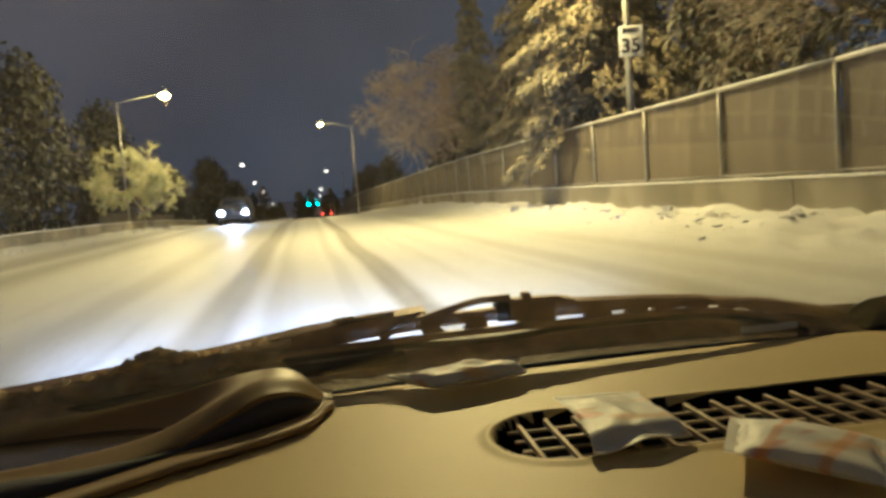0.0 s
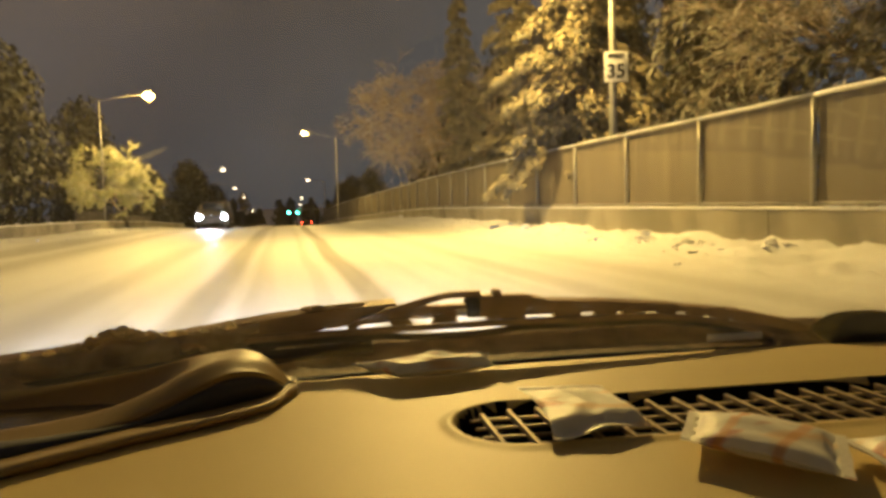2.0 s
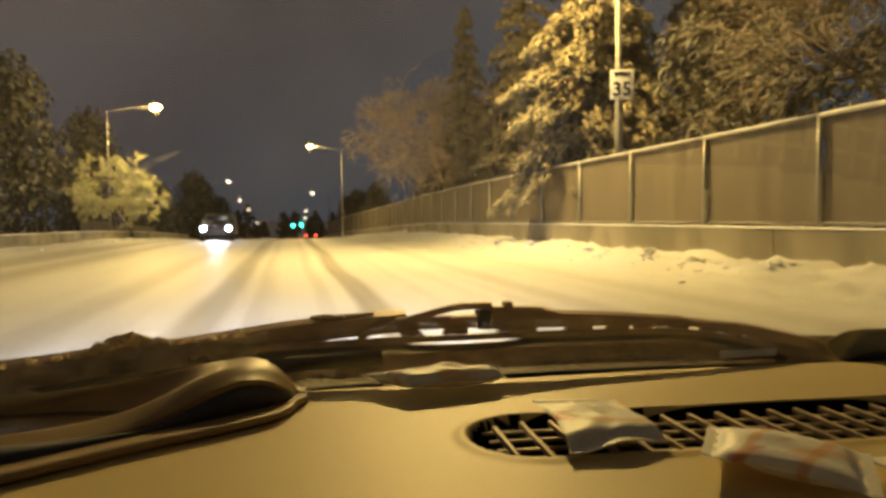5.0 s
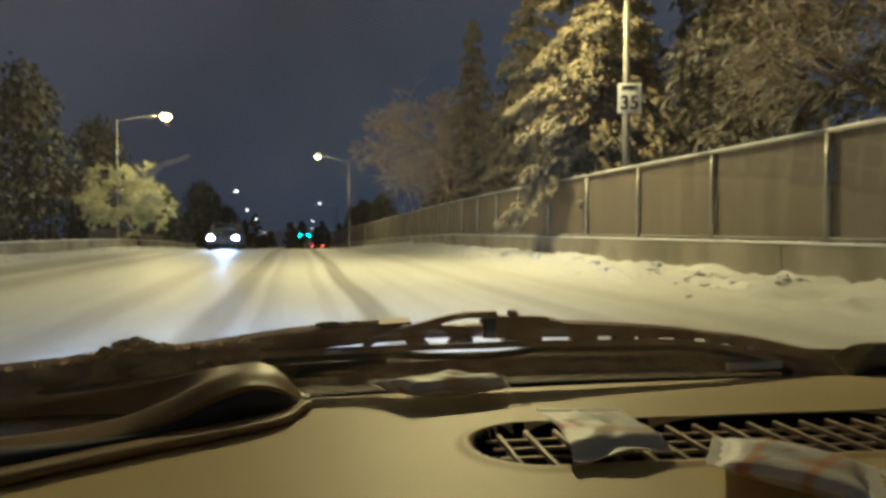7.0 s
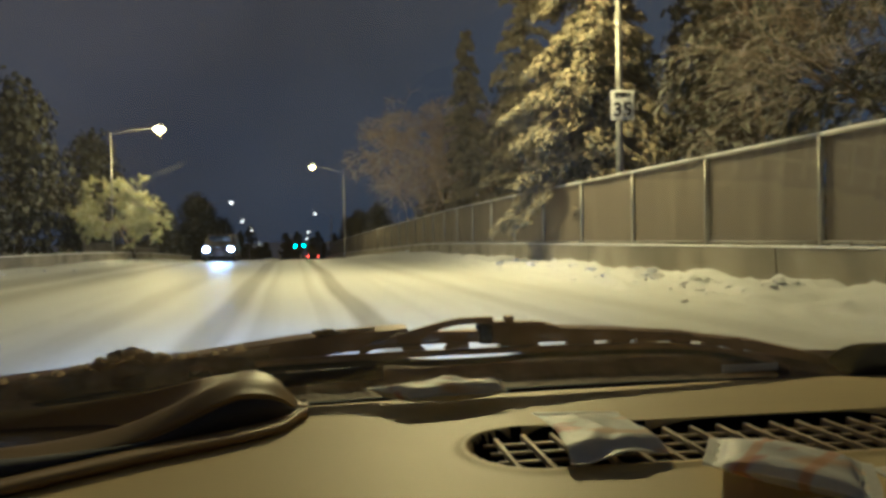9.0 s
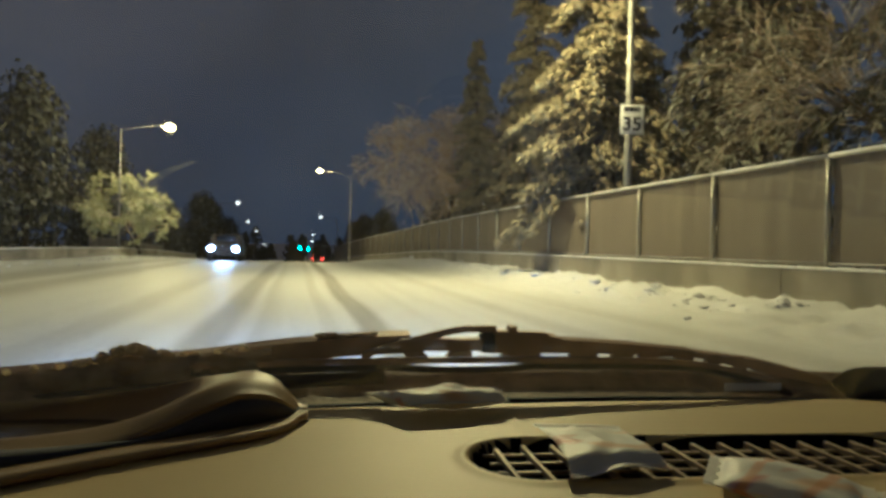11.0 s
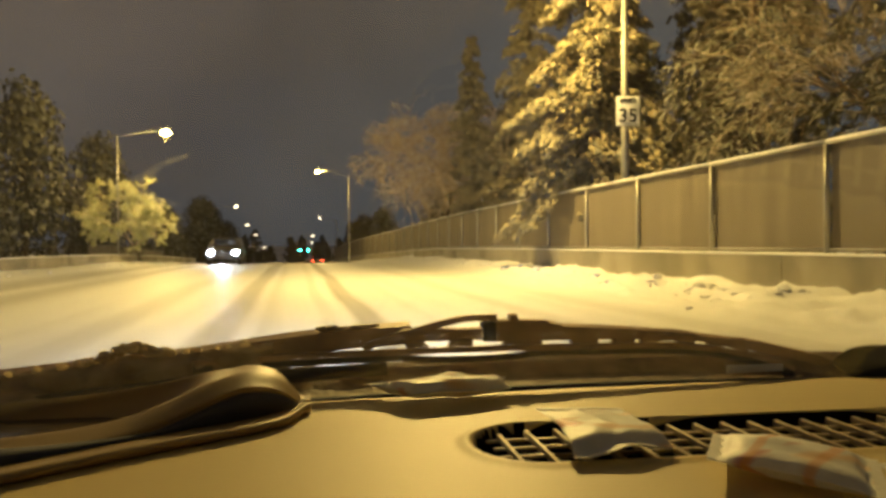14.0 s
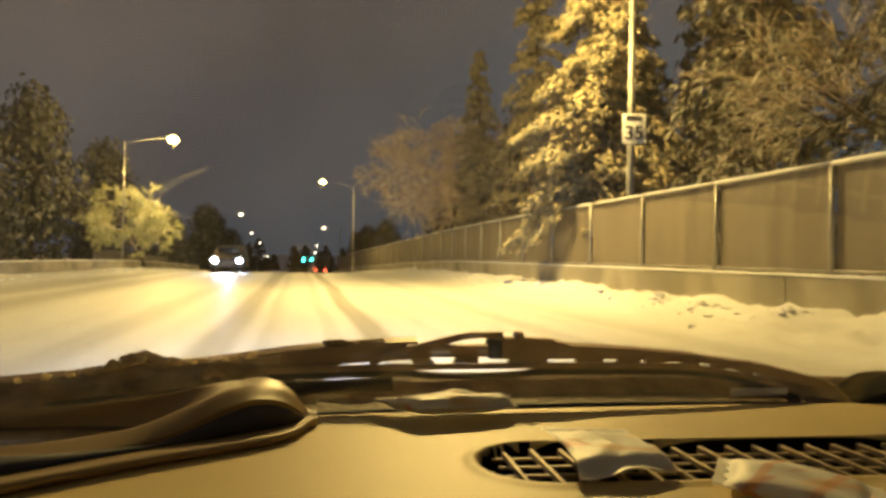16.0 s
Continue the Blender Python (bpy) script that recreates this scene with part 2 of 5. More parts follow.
M_TWIG = mat("frosted_twigs", (0.62, 0.45, 0.25), (0.42, 0.30, 0.17), 2, 0.85, 0, 0.3, 20, snow=0.75)
M_BRANCH = mat("dark_branches", (0.26, 0.19, 0.11), (0.15, 0.11, 0.07), 2, 0.85, 0, 0.3, 20, snow=0.35)
M_LEAF = mat("frosted_leaves", (0.36, 0.365, 0.10), (0.48, 0.47, 0.19), 1.1, 0.7, 0, 0.3, 20, snow=0.35)
M_DARKTREE = mat("dark_foliage", (0.040, 0.042, 0.030), (0.075, 0.070, 0.045), 0.5, 0.8, 0, 0.3, 10, snow=0.12)
M_DASH = mat("dashboard_plastic", (0.69, 0.55, 0.235), (0.61, 0.485, 0.205), 3, 0.52, 0, 0.2, 900, depth=0.0015)
M_HOOD = mat("instrument_hood_plastic", (0.37, 0.265, 0.115), (0.285, 0.205, 0.09), 4, 0.46, 0, 0.2, 800, depth=0.0015)
M_PANEL = mat("charcoal_and_shade", (0.075, 0.075, 0.08), (0.055, 0.055, 0.06), 6, 0.6, 0, 0.2, 700, depth=0.001)
M_VENT = mat("vent_bar_plastic", (0.56, 0.45, 0.26), (0.48, 0.385, 0.22), 9, 0.5, 0, 0.1, 500)
M_BLACK = mat("black_rubber", (0.022, 0.021, 0.020), (0.035, 0.032, 0.030), 30, 0.6, 0, 0.3, 300, depth=0.001)
# brown raised to stand in for light on the wiper's backlit near side
M_WIPER = mat("brightened_wiper_metal", (0.46, 0.28, 0.14), (0.22, 0.135, 0.075), 35, 0.45, 0.2, 0.3, 250, depth=0.002)
M_PAINT = mat("bonnet_paint", (0.045, 0.05, 0.06), (0.035, 0.04, 0.048), 3, 0.3, 0.2, 0.05, 200)
# grime, with the brown raised as if light fell on the near side
M_COWL = mat("brightened_grimy_cowl", (0.48, 0.34, 0.20), (0.20, 0.145, 0.09), 45, 0.6, 0, 0.7, 120, depth=0.004)
M_ICE = mat("dirty_ice", (0.72, 0.58, 0.38), (0.24, 0.165, 0.10), 34, 0.35, 0, 0.6, 110, depth=0.004)
M_ICE.node_tree.nodes["Principled BSDF"].inputs["Subsurface Weight"].default_value = 0.8
M_ICE.node_tree.nodes["Principled BSDF"].inputs["Subsurface Scale"].default_value = 0.02
M_ICE.node_tree.nodes["Principled BSDF"].inputs["Subsurface Radius"].default_value = (1.0, 0.9, 0.7)


def slush(m, share):
    """Lets light pass through snow and ice that is caked thinly."""
    n, l = m.node_tree.nodes, m.node_tree.links
    b = n["Principled BSDF"]
    through_light = n.new("ShaderNodeBsdfTranslucent")
    l.new(b.inputs["Base Color"].links[0].from_socket, through_light.inputs[0])
    mx = n.new("ShaderNodeMixShader")
    mx.inputs[0].default_value = share
    l.new(b.outputs[0], mx.inputs[1])
    l.new(through_light.outputs[0], mx.inputs[2])
    l.new(mx.outputs[0], n["Material Output"].inputs[0])


slush(M_ICE, 0.55)


def smear_ice():
    """Thin frost on glass: half clear, half scattering what shines on it from behind."""
    m = mat("smeared_ice", (0.92, 0.92, 0.90), (0.80, 0.80, 0.78), 60, 0.6)
    n, l = m.node_tree.nodes, m.node_tree.links
    slush(m, 0.9)
    last = n["Material Output"].inputs[0].links[0].from_socket
    clear, mx = n.new("ShaderNodeBsdfTransparent"), n.new("ShaderNodeMixShader")
    co, no, mr = n.new("ShaderNodeTexCoord"), n.new("ShaderNodeTexNoise"), n.new("ShaderNodeMapRange")
    no.inputs["Scale"].default_value = 110
    l.new(co.outputs["Object"], no.inputs["Vector"])
    mr.inputs[1].default_value, mr.inputs[2].default_value, mr.inputs[3].default_value, mr.inputs[4].default_value = 0.35, 0.70, 0.02, 0.22
    l.new(no.outputs[0], mr.inputs[0])
    l.new(mr.outputs[0], mx.inputs[0])
    l.new(clear.outputs[0], mx.inputs[1])
    l.new(last, mx.inputs[2])
    l.new(mx.outputs[0], n["Material Output"].inputs[0])
    return m


M_SMEAR = smear_ice()
M_COVER = mat("glossy_dial_cover", (0.10, 0.08, 0.055), (0.05, 0.04, 0.03), 22, 0.14, 0, 0.35, 45, depth=0.004)
M_MATT_BLACK = mat("matt_black", (0.012, 0.011, 0.010), (0.008, 0.008, 0.007), 30, 0.95)
for m, level in ((M_DASH, 0.3), (M_HOOD, 0.35), (M_MATT_BLACK, 0.0), (M_WIPER, 0.3), (M_COWL, 0.2), (M_BLACK, 0.25), (M_VENT, 0.3)):
    m.node_tree.nodes["Principled BSDF"].inputs["Specular IOR Level"].default_value = level
M_SLUSH = mat("lit_slush", (0.95, 0.88, 0.68), (0.80, 0.68, 0.46), 40, 0.45, 0, 0.5, 120, depth=0.003)
slush(M_SLUSH, 0.85)
M_CLOTH = mat("headliner_cloth", (0.15, 0.14, 0.125), (0.12, 0.11, 0.10), 5, 0.9, 0, 0.3, 300)
M_GLASS = screen_glass()
M_PACKET = packet_paper()
M_STRIPED = packet_paper(True)
M_CRIMP = mat("crimped_paper", (0.90, 0.89, 0.84), (0.82, 0.78, 0.68), 20, 0.5, 0, 0.3, 300, depth=0.001)
for m, share in ((M_PACKET, 0.15), (M_STRIPED, 0.22), (M_CRIMP, 0.2)):
    slush(m, share)
M_LAMP = glow("sodium_globe", (1.0, 0.74, 0.24), 26)
M_LAMPW = glow("far_lamp", (1.0, 0.86, 0.52), 8)
M_GREEN = glow("green_signal", (0.03, 0.95, 0.62), 45)
M_TAIL = glow("tail_light", (1.0, 0.06, 0.02), 18)
M_HEADL = glow("headlight_lens", (0.72, 0.88, 1.0), 160)
M_CARBODY = mat("dark_car_paint", (0.05, 0.045, 0.042), None, 2, 0.3, 0.3, 0.02, 50)
M_CARGLASS = mat("car_glass", (0.02, 0.022, 0.025), None, 2, 0.08, 0, 0.0, 50)
M_SIGN = mat("sign_white", (0.92, 0.92, 0.90), (0.86, 0.86, 0.84), 5, 0.5, 0, 0.05, 60)
M_INK = mat("sign_black", (0.02, 0.02, 0.02), None, 5, 0.5)
M_BOARD = mat("weathered_board", (0.22, 0.20, 0.17), (0.14, 0.125, 0.105), 3, 0.85, 0, 0.3, 30, (1, 1, 0.2), rand=0.2)
M_LABEL = mat("cowl_label", (0.86, 0.83, 0.74), (0.7, 0.67, 0.6), 60, 0.5)


# ---- mesh helpers ----
def mesh_of(name, verts, faces, material, smooth=True):
    me = bpy.data.meshes.new(name)
    me.from_pydata([tuple(v) for v in verts], [], [tuple(f) for f in faces])
    if smooth:
        me.polygons.foreach_set("use_smooth", [True] * len(me.polygons))
    me.materials.append(material)
    me.update()
    return me


def part(name, bm, material, parent, label=""):
    """One mesh object, from a bmesh or a mesh, under parent."""
    if isinstance(bm, bmesh.types.BMesh):
        me = bpy.data.meshes.new(name)
        bm.to_mesh(me)
        bm.free()
        me.polygons.foreach_set("use_smooth", [True] * len(me.polygons))
        me.materials.append(material)
        if hasattr(me, "set_sharp_from_angle"):
            me.set_sharp_from_angle(angle=radians(35))
    else:
        me = bm
    ob = new(name, me)
    ob.parent = parent
    if label:
        ob["label"] = label
    return ob


def thing(name, place, label, category, group="", kind=""):
    ob = new(name)
    ob.location = place
    ob.empty_display_size = 0.1
    return tagged(ob, label, category, group, kind)


def box_bm(sx, sy, sz, centre=(0, 0, 0), bevel=0.0, bm=None):
    own = bmesh.new()
    bmesh.ops.create_cube(own, size=1)
    bmesh.ops.scale(own, vec=(sx, sy, sz), verts=own.verts)
    if bevel:
        bmesh.ops.bevel(own, geom=own.edges[:] + own.verts[:], offset=bevel, segments=2, affect="EDGES", profile=0.5)
    bmesh.ops.translate(own, vec=centre, verts=own.verts)
    return own


def tube(points, radii, sides=8, cap=True):
    """Verts and faces of a tube along points."""
    vs, fs = [], []
    pts = [Vector(p) for p in points]
    for i, p in enumerate(pts):
        d = (pts[min(i + 1, len(pts) - 1)] - pts[max(i - 1, 0)]).normalized()
        a = d.orthogonal().normalized() if abs(d.z) < 0.95 else Vector((1, 0, 0))
        a = (a - d * a.dot(d)).normalized()
        if abs(d.z) < 0.95:
            a = Vector((0, 0, 1)).cross(d).normalized()
        b = d.cross(a)
        r = radii[i] if not isinstance(radii, (int, float)) else radii
        for k in range(sides):
            t = 2 * math.pi * k / sides
            vs.append(p + a * (math.cos(t) * r) + b * (math.sin(t) * r))
    n = len(pts)
    for i in range(n - 1):
        for k in range(sides):
            q = (k + 1) % sides
            fs.append((i * sides + k, i * sides + q, (i + 1) * sides + q, (i + 1) * sides + k))
    if cap:
        fs.append(tuple(range(sides - 1, -1, -1)))
        fs.append(tuple((n - 1) * sides + k for k in range(sides)))
    return vs, fs


def tube_mesh(name, points, radii, material, sides=8):
    return mesh_of(name, *tube(points, radii, sides), material)


def strip_mesh(name, stations, material, closed=True, smooth=False):
    """A solid swept through stations, each a ring of points."""
    n = len(stations[0])
    vs = [p for s in stations for p in s]
    fs = []
    for i in range(len(stations) - 1):
        for k in range(n):
            q = (k + 1) % n
            fs.append((i * n + k, i * n + q, (i + 1) * n + q, (i + 1) * n + k))
    fs.append(tuple(range(n - 1, -1, -1)))
    fs.append(tuple((len(stations) - 1) * n + k for k in range(n)))
    return mesh_of(name, vs, fs, material, smooth)


def lump(centre, size, seed, rough=0.35, sub=2):
    """Verts and faces of one uneven clump."""
    bm = bmesh.new()
    bmesh.ops.create_icosphere(bm, subdivisions=sub, radius=1)
    off = Vector((seed * 3.1, seed * 1.7, seed * 0.9))
    vs = []
    for v in bm.verts:
        k = 1 + rough * noise.noise(v.co * 1.4 + off) + rough * 0.5 * noise.noise(v.co * 3.3 + off)
        vs.append((centre[0] + v.co.x * k * size[0], centre[1] + v.co.y * k * size[1], centre[2] + v.co.z * k * size[2]))
    fs = [tuple(v.index for v in f.verts) for f in bm.faces]
    bm.free()
    return vs, fs


def merge(pieces):
    vs, fs = [], []
    for v, f in pieces:
        o = len(vs)
        vs.extend(v)
        fs.extend(tuple(i + o for i in q) for q in f)
    return vs, fs


# ---- ground, road, walls ----
def ground_z(y):
    """The road is level, then falls away past a low crest."""
    if y > 330:
        return ground_z(330) - 0.0
    return -0.033 * 6 * math.log1p(math.exp(min((y - 42) / 6, 60)))


def wall_x(y):
    """The parapet on the verge: straight, then drawing in towards the carriageway."""
    t = min(max((y - 44) / 46, 0), 1)
    return 7.66 - 2.2 * t * t * (3 - 2 * t)


def left_x(y):
    return -9.3


def steps(a, b, fine, coarse):
    out, y = [], a
    while y < b:
        out.append(y)
        y += fine if -5 < y < 70 else coarse
    return out + [b]


def build_ground():
    ys = [-1500, -600, -250] + steps(-140, 330, 1.2, 4) + [420, 700, 1300, 2600, 4200]
    xs = [-3000, -900, -300, -120, -60, -40, -28, -20, -14, -11, -9.6, 0, 8.2, 10, 12, 16, 22, 32, 60, 140, 400, 1200, 3000]
    vs, fs = [], []
    for y in ys:
        for x in xs:
            z = ground_z(y) - 0.25
            if x > 8.5:
                z += 0.5 * min((x - 8.5) / 6, 1) + 0.15 * noise.noise(Vector((x * 0.3, y * 0.3, 0)))
            if x < -9:
                z += 0.6 * min((-9 - x) / 8, 1) + 0.15 * noise.noise(Vector((x * 0.3, y * 0.3, 5)))
            vs.append((x, y, z))
    n = len(xs)
    for i in range(len(ys) - 1):
        for j in range(n - 1):
            fs.append((i * n + j, i * n + j + 1, (i + 1) * n + j + 1, (i + 1) * n + j))
    tagged(new("ground", mesh_of("ground", vs, fs, M_SNOW)), "snow-covered open ground beside the road", "ground", "", "structure")


def road_z(x, y):
    """Height of the packed snow: tracks, ploughed bank by the parapet, low bank at the far kerb."""
    z = ground_z(y)
    d = wall_x(y) - x
    if d < 2.6:
        k = min((2.6 - d) / 2.2, 1)
        z += (0.30 * k * k * (3 - 2 * k)) * (0.75 + 0.6 * noise.noise(Vector((x * 0.9, y * 0.7, 0)))) + min(1, k * 2.5) * (0.07 * noise.noise(Vector((x * 2.2, y * 1.8, 2))) + 0.12 * max(0, noise.noise(Vector((x * 4.2, y * 2.6, 7)))) + 0.045 * noise.noise(Vector((x * 8, y * 4, 3))) + 0.06 * max(0, noise.noise(Vector((x * 11, y * 3.2, 12)))))
    e = x + 9.3
    if e < 2.0:
        k = min((2.0 - e) / 1.8, 1)
        z += 0.22 * k * (0.8 + 0.5 * noise.noise(Vector((x * 0.9, y * 0.6, 8))))
    for c in (-0.98, 0.90):
        z -= 0.025 * math.exp(-((x - c) / 0.22) ** 2)
    return z + 0.012 * noise.noise(Vector((x * 2.3, y * 0.7, 4))) + 0.02 * noise.noise(Vector((x * 0.4, y * 0.15, 9)))


def build_road():
    ys = [-140 + 4 * i for i in range(34)] + [-3 + 0.17 * i for i in range(270)] + [43 + 0.6 * i for i in range(50)] + [73 + 4 * i for i in range(65)]
    xs = [-9.27 + i * 0.26 for i in range(54)] + [4.85 + 0.075 * i for i in range(39)]
    vs, fs = [], []
    for y in ys:
        w = wall_x(y)
        for x in xs:
            z = road_z(x, y)
            vs.append((min(x, w + 0.05), y, z))
    n = len(xs)
    for i in range(len(ys) - 1):
        for j in range(n - 1):
            fs.append((i * n + j, i * n + j + 1, (i + 1) * n + j + 1, (i + 1) * n + j))
    tagged(new("road", mesh_of("road", vs, fs, M_ROAD)), "snow-packed road with darker wheel tracks", "road", "", "structure")
    # broken clods of ploughed snow along the bank
    rnd = random.Random(5)
    pieces = []
    for i in range(300):
        y = 9 + 50 * rnd.random() ** 1.3
        x = wall_x(y) - (abs(rnd.gauss(0, 0.45)) + 0.45 if rnd.random() < 0.85 else rnd.uniform(0.3, 2.2))
        s = rnd.uniform(0.03, 0.085) * (1.6 if rnd.random() < 0.14 else 1)
        pieces.append(lump((x, y, road_z(x, y) - s * 0.05), (s * rnd.uniform(0.8, 1.6), s * rnd.uniform(0.8, 1.6), s * rnd.uniform(0.45, 0.75)), i, 0.5, 2))
    tagged(new("snow_clods", mesh_of("snow_clods", *merge(pieces), M_SNOW)), "broken clods of ploughed snow along the parapet", "snow", "", "stuff")
    pieces = []
    for i in range(160):
        y = rnd.uniform(3, 70)
        s = rnd.uniform(0.03, 0.07)
        pieces.append(lump((-9.1 + abs(rnd.gauss(0, 0.8)), y, ground_z(y) + 0.14), (s * 1.4, s * 1.4, s * 0.8), i + 900, 0.5, 1))
    tagged(new("snow_clods", mesh_of("snow_clods", *merge(pieces), M_SNOW)), "broken clods of snow along the far kerb", "snow", "", "stuff")


WALL_TOP = 0.77
POST_GAP = 3.05


def wall_piece(a, b, xf, side, height, thick, name, label):
    ys = [a + (b - a) * i / max(1, int((b - a) / 2.5)) for i in range(int((b - a) / 2.5) + 1)] if b - a > 2.5 else [a, b]
    st, cap = [], []
    for y in ys:
        x, z = xf(y), ground_z(y)
        st.append([(x + side * 0.06, y, z - 0.4), (x + side * (0.06 + thick), y, z - 0.4), (x + side * (0.02 + thick), y, z + height), (x, y, z + height)])
        j = 0.012 * noise.noise(Vector((y * 1.5, 3, side)))
        cap.append([(x - side * 0.015, y, z + height), (x + side * (0.02 + thick), y, z + height), (x + side * thick, y, z + height + 0.035 + j), (x + side * 0.03, y, z + height + 0.045 + j)])
    w = tagged(new(name), label, "wall", "", "structure")
    for i in range(0, len(st) - 1, 3):  # cast sections with open joints between them
        ring = [list(p) for p in st[i:i + 4]]
        if len(ring) < 2:
            continue
        ring[-1] = [(p[0], p[1] - 0.03, p[2]) for p in ring[-1]]
        part("wall_section", strip_mesh("wall_section", ring, M_CONC), M_CONC, w)
    return w, cap


def build_walls():
    w, cap = wall_piece(-140, 128, wall_x, 1, WALL_TOP, 0.26, "wall_east", "weathered concrete road parapet with snow on top")
    part("snow_cap", strip_mesh("snow_cap", cap, M_SNOW, smooth=True), M_SNOW, w, "thin line of snow on the parapet")
    w, cap = wall_piece(-140, 70, left_x, -1, 0.58, 0.24, "wall_west", "low dark concrete parapet with snow on top")
    part("snow_cap", strip_mesh("snow_cap", cap, M_SNOW, smooth=True), M_SNOW, w, "thin line of snow on the parapet")


def fence_run(first, last, label):
    """Screened wire fence on the parapet: posts, rails and infill panels between them."""
    y0 = first
    f = thing("screen_fence", (wall_x(y0) + 0.14, y0, ground_z(y0) + WALL_TOP + 0.04), label, "fence", "screen fences on the parapet")
    base = Vector(f.location)
    count = int((last - first) / POST_GAP)
    top = 1.70
    for i in range(count + 1):
        y = first + i * POST_GAP
        p = Vector((wall_x(y) + 0.14, y, ground_z(y) + WALL_TOP)) - base
        if i == 0:
            post_me = tube_mesh("post", [(0, 0, 0), (0, 0, top - 0.01)], 0.042, M_POST, 10)
        ob = part("post", post_me, M_POST, f)
        ob.location = p
        if i == count:
            break
        y2 = y + POST_GAP
        q = Vector((wall_x(y2) + 0.14, y2, ground_z(y2) + WALL_TOP)) - base
        d = q - p
        for h in (top, 0.10):
            part("rail", tube_mesh("rail", [p + Vector((0, 0, h)), q + Vector((0, 0, h))], 0.026 if h > 1 else 0.018, M_POST, 8), M_POST, f)
        # the infill sheet, hung a little in front of the rails, with a faint sag and rolls
        vs, fs = [], []
        nx, nz = 10, 6
        for a in range(nx + 1):
            for b in range(nz + 1):
                u, v = a / nx, b / nz
                bow = 0.018 * math.sin(u * math.pi) * noise.noise(Vector((y + u * 3, v * 2, 1)))
                vs.append(p + d * (0.018 + 0.964 * u) + Vector((0.05 + bow, 0, 0.06 + (top - 0.08) * v)))
        m = len(vs)
        vs += [v + Vector((0.008, 0, 0)) for v in vs]
        g = nz + 1
        for a in range(nx):
            for b in range(nz):
                fs.append((a * g + b, a * g + b + 1, (a + 1) * g + b + 1, (a + 1) * g + b))
                fs.append((m + a * g + b, m + (a + 1) * g + b, m + (a + 1) * g + b + 1, m + a * g + b + 1))
        part("panel", mesh_of("panel", vs, fs, M_MESH), M_MESH, f)
        # snow caught along the top rail
        pts = [p + d * t + Vector((0, 0, top + 0.03)) for t in (0, 0.25, 0.5, 0.75, 1)]
        part("rail_snow", tube_mesh("rail_snow", pts, [0.022, 0.028, 0.024, 0.03, 0.022], M_SNOW, 6), M_SNOW, f)
    return f


def railing_run(first, last):
    f = thing("bridge_railing", (7.82, first, WALL_TOP), "galvanised bridge railing of three rails on the parapet", "railing")
    n = int((last - first) / 2.4)
    pm = box_bm(0.07, 0.05, 0.62, (0, 0, 0.31), 0.006)
    post = part("post", pm, M_POST, f)
    for i in range(1, n + 1):
        ob = part("post", post.data, M_POST, f)
        ob.location = (0, i * 2.4, 0)
    for h in (0.18, 0.38, 0.60):
        part("rail", tube_mesh("rail", [(0, 0, h), (0, n * 2.4, h)], 0.028, M_POST, 8), M_POST, f)


# ---- street lamps and signal ----
def street_lamp(base, height, arm_to, rise, label, lit, watts=0, globe=0.2, slim=1.0):
    """arm_to: metres the arm reaches in x; the head hangs at its end, rise above the pole's top."""
    l = thing("street_lamp", base, label, "street lamp", "street lamps along the road")
    part("pole", tube_mesh("pole", [(0, 0, 0), (0, 0, height * 0.5), (0, 0, height)], [0.115 * slim, 0.095 * slim, 0.07 * slim], M_POLE, 12), M_POLE, l)
    part("base_plate", box_bm(0.36, 0.36, 0.05, (0, 0, 0.025), 0.01), M_POLE, l)
    pts = [(arm_to * t, 0, height - 0.12 + (rise + 0.15) * math.sin(t * math.pi / 2)) for t in (0, 0.25, 0.5, 0.75, 1)]
    part("arm", tube_mesh("arm", pts, [0.045 * slim, 0.042 * slim, 0.038 * slim, 0.034 * slim, 0.03 * slim], M_POLE, 8), M_POLE, l)
    hx, hz = arm_to, height + rise + 0.03
    s = 1 if arm_to > 0 else -1
    head = part("head", box_bm(0.62, 0.26, 0.13, (hx + s * 0.2, 0, hz + 0.06), 0.04), M_POLE, l)
    g = bmesh.new()
    bmesh.ops.create_uvsphere(g, u_segments=20, v_segments=12, radius=globe)
    bmesh.ops.scale(g, vec=(1.0, 0.8, 0.6), verts=g.verts)
    bmesh.ops.translate(g, vec=(hx + s * 0.25, 0, hz - 0.04), verts=g.verts)
    part("lens", g, lit, head, "glowing sodium lens")
    if watts:
        bulb((base[0] + hx + s * 0.25, base[1], base[2] + hz - 0.04 - globe - 0.2), watts)
    return l


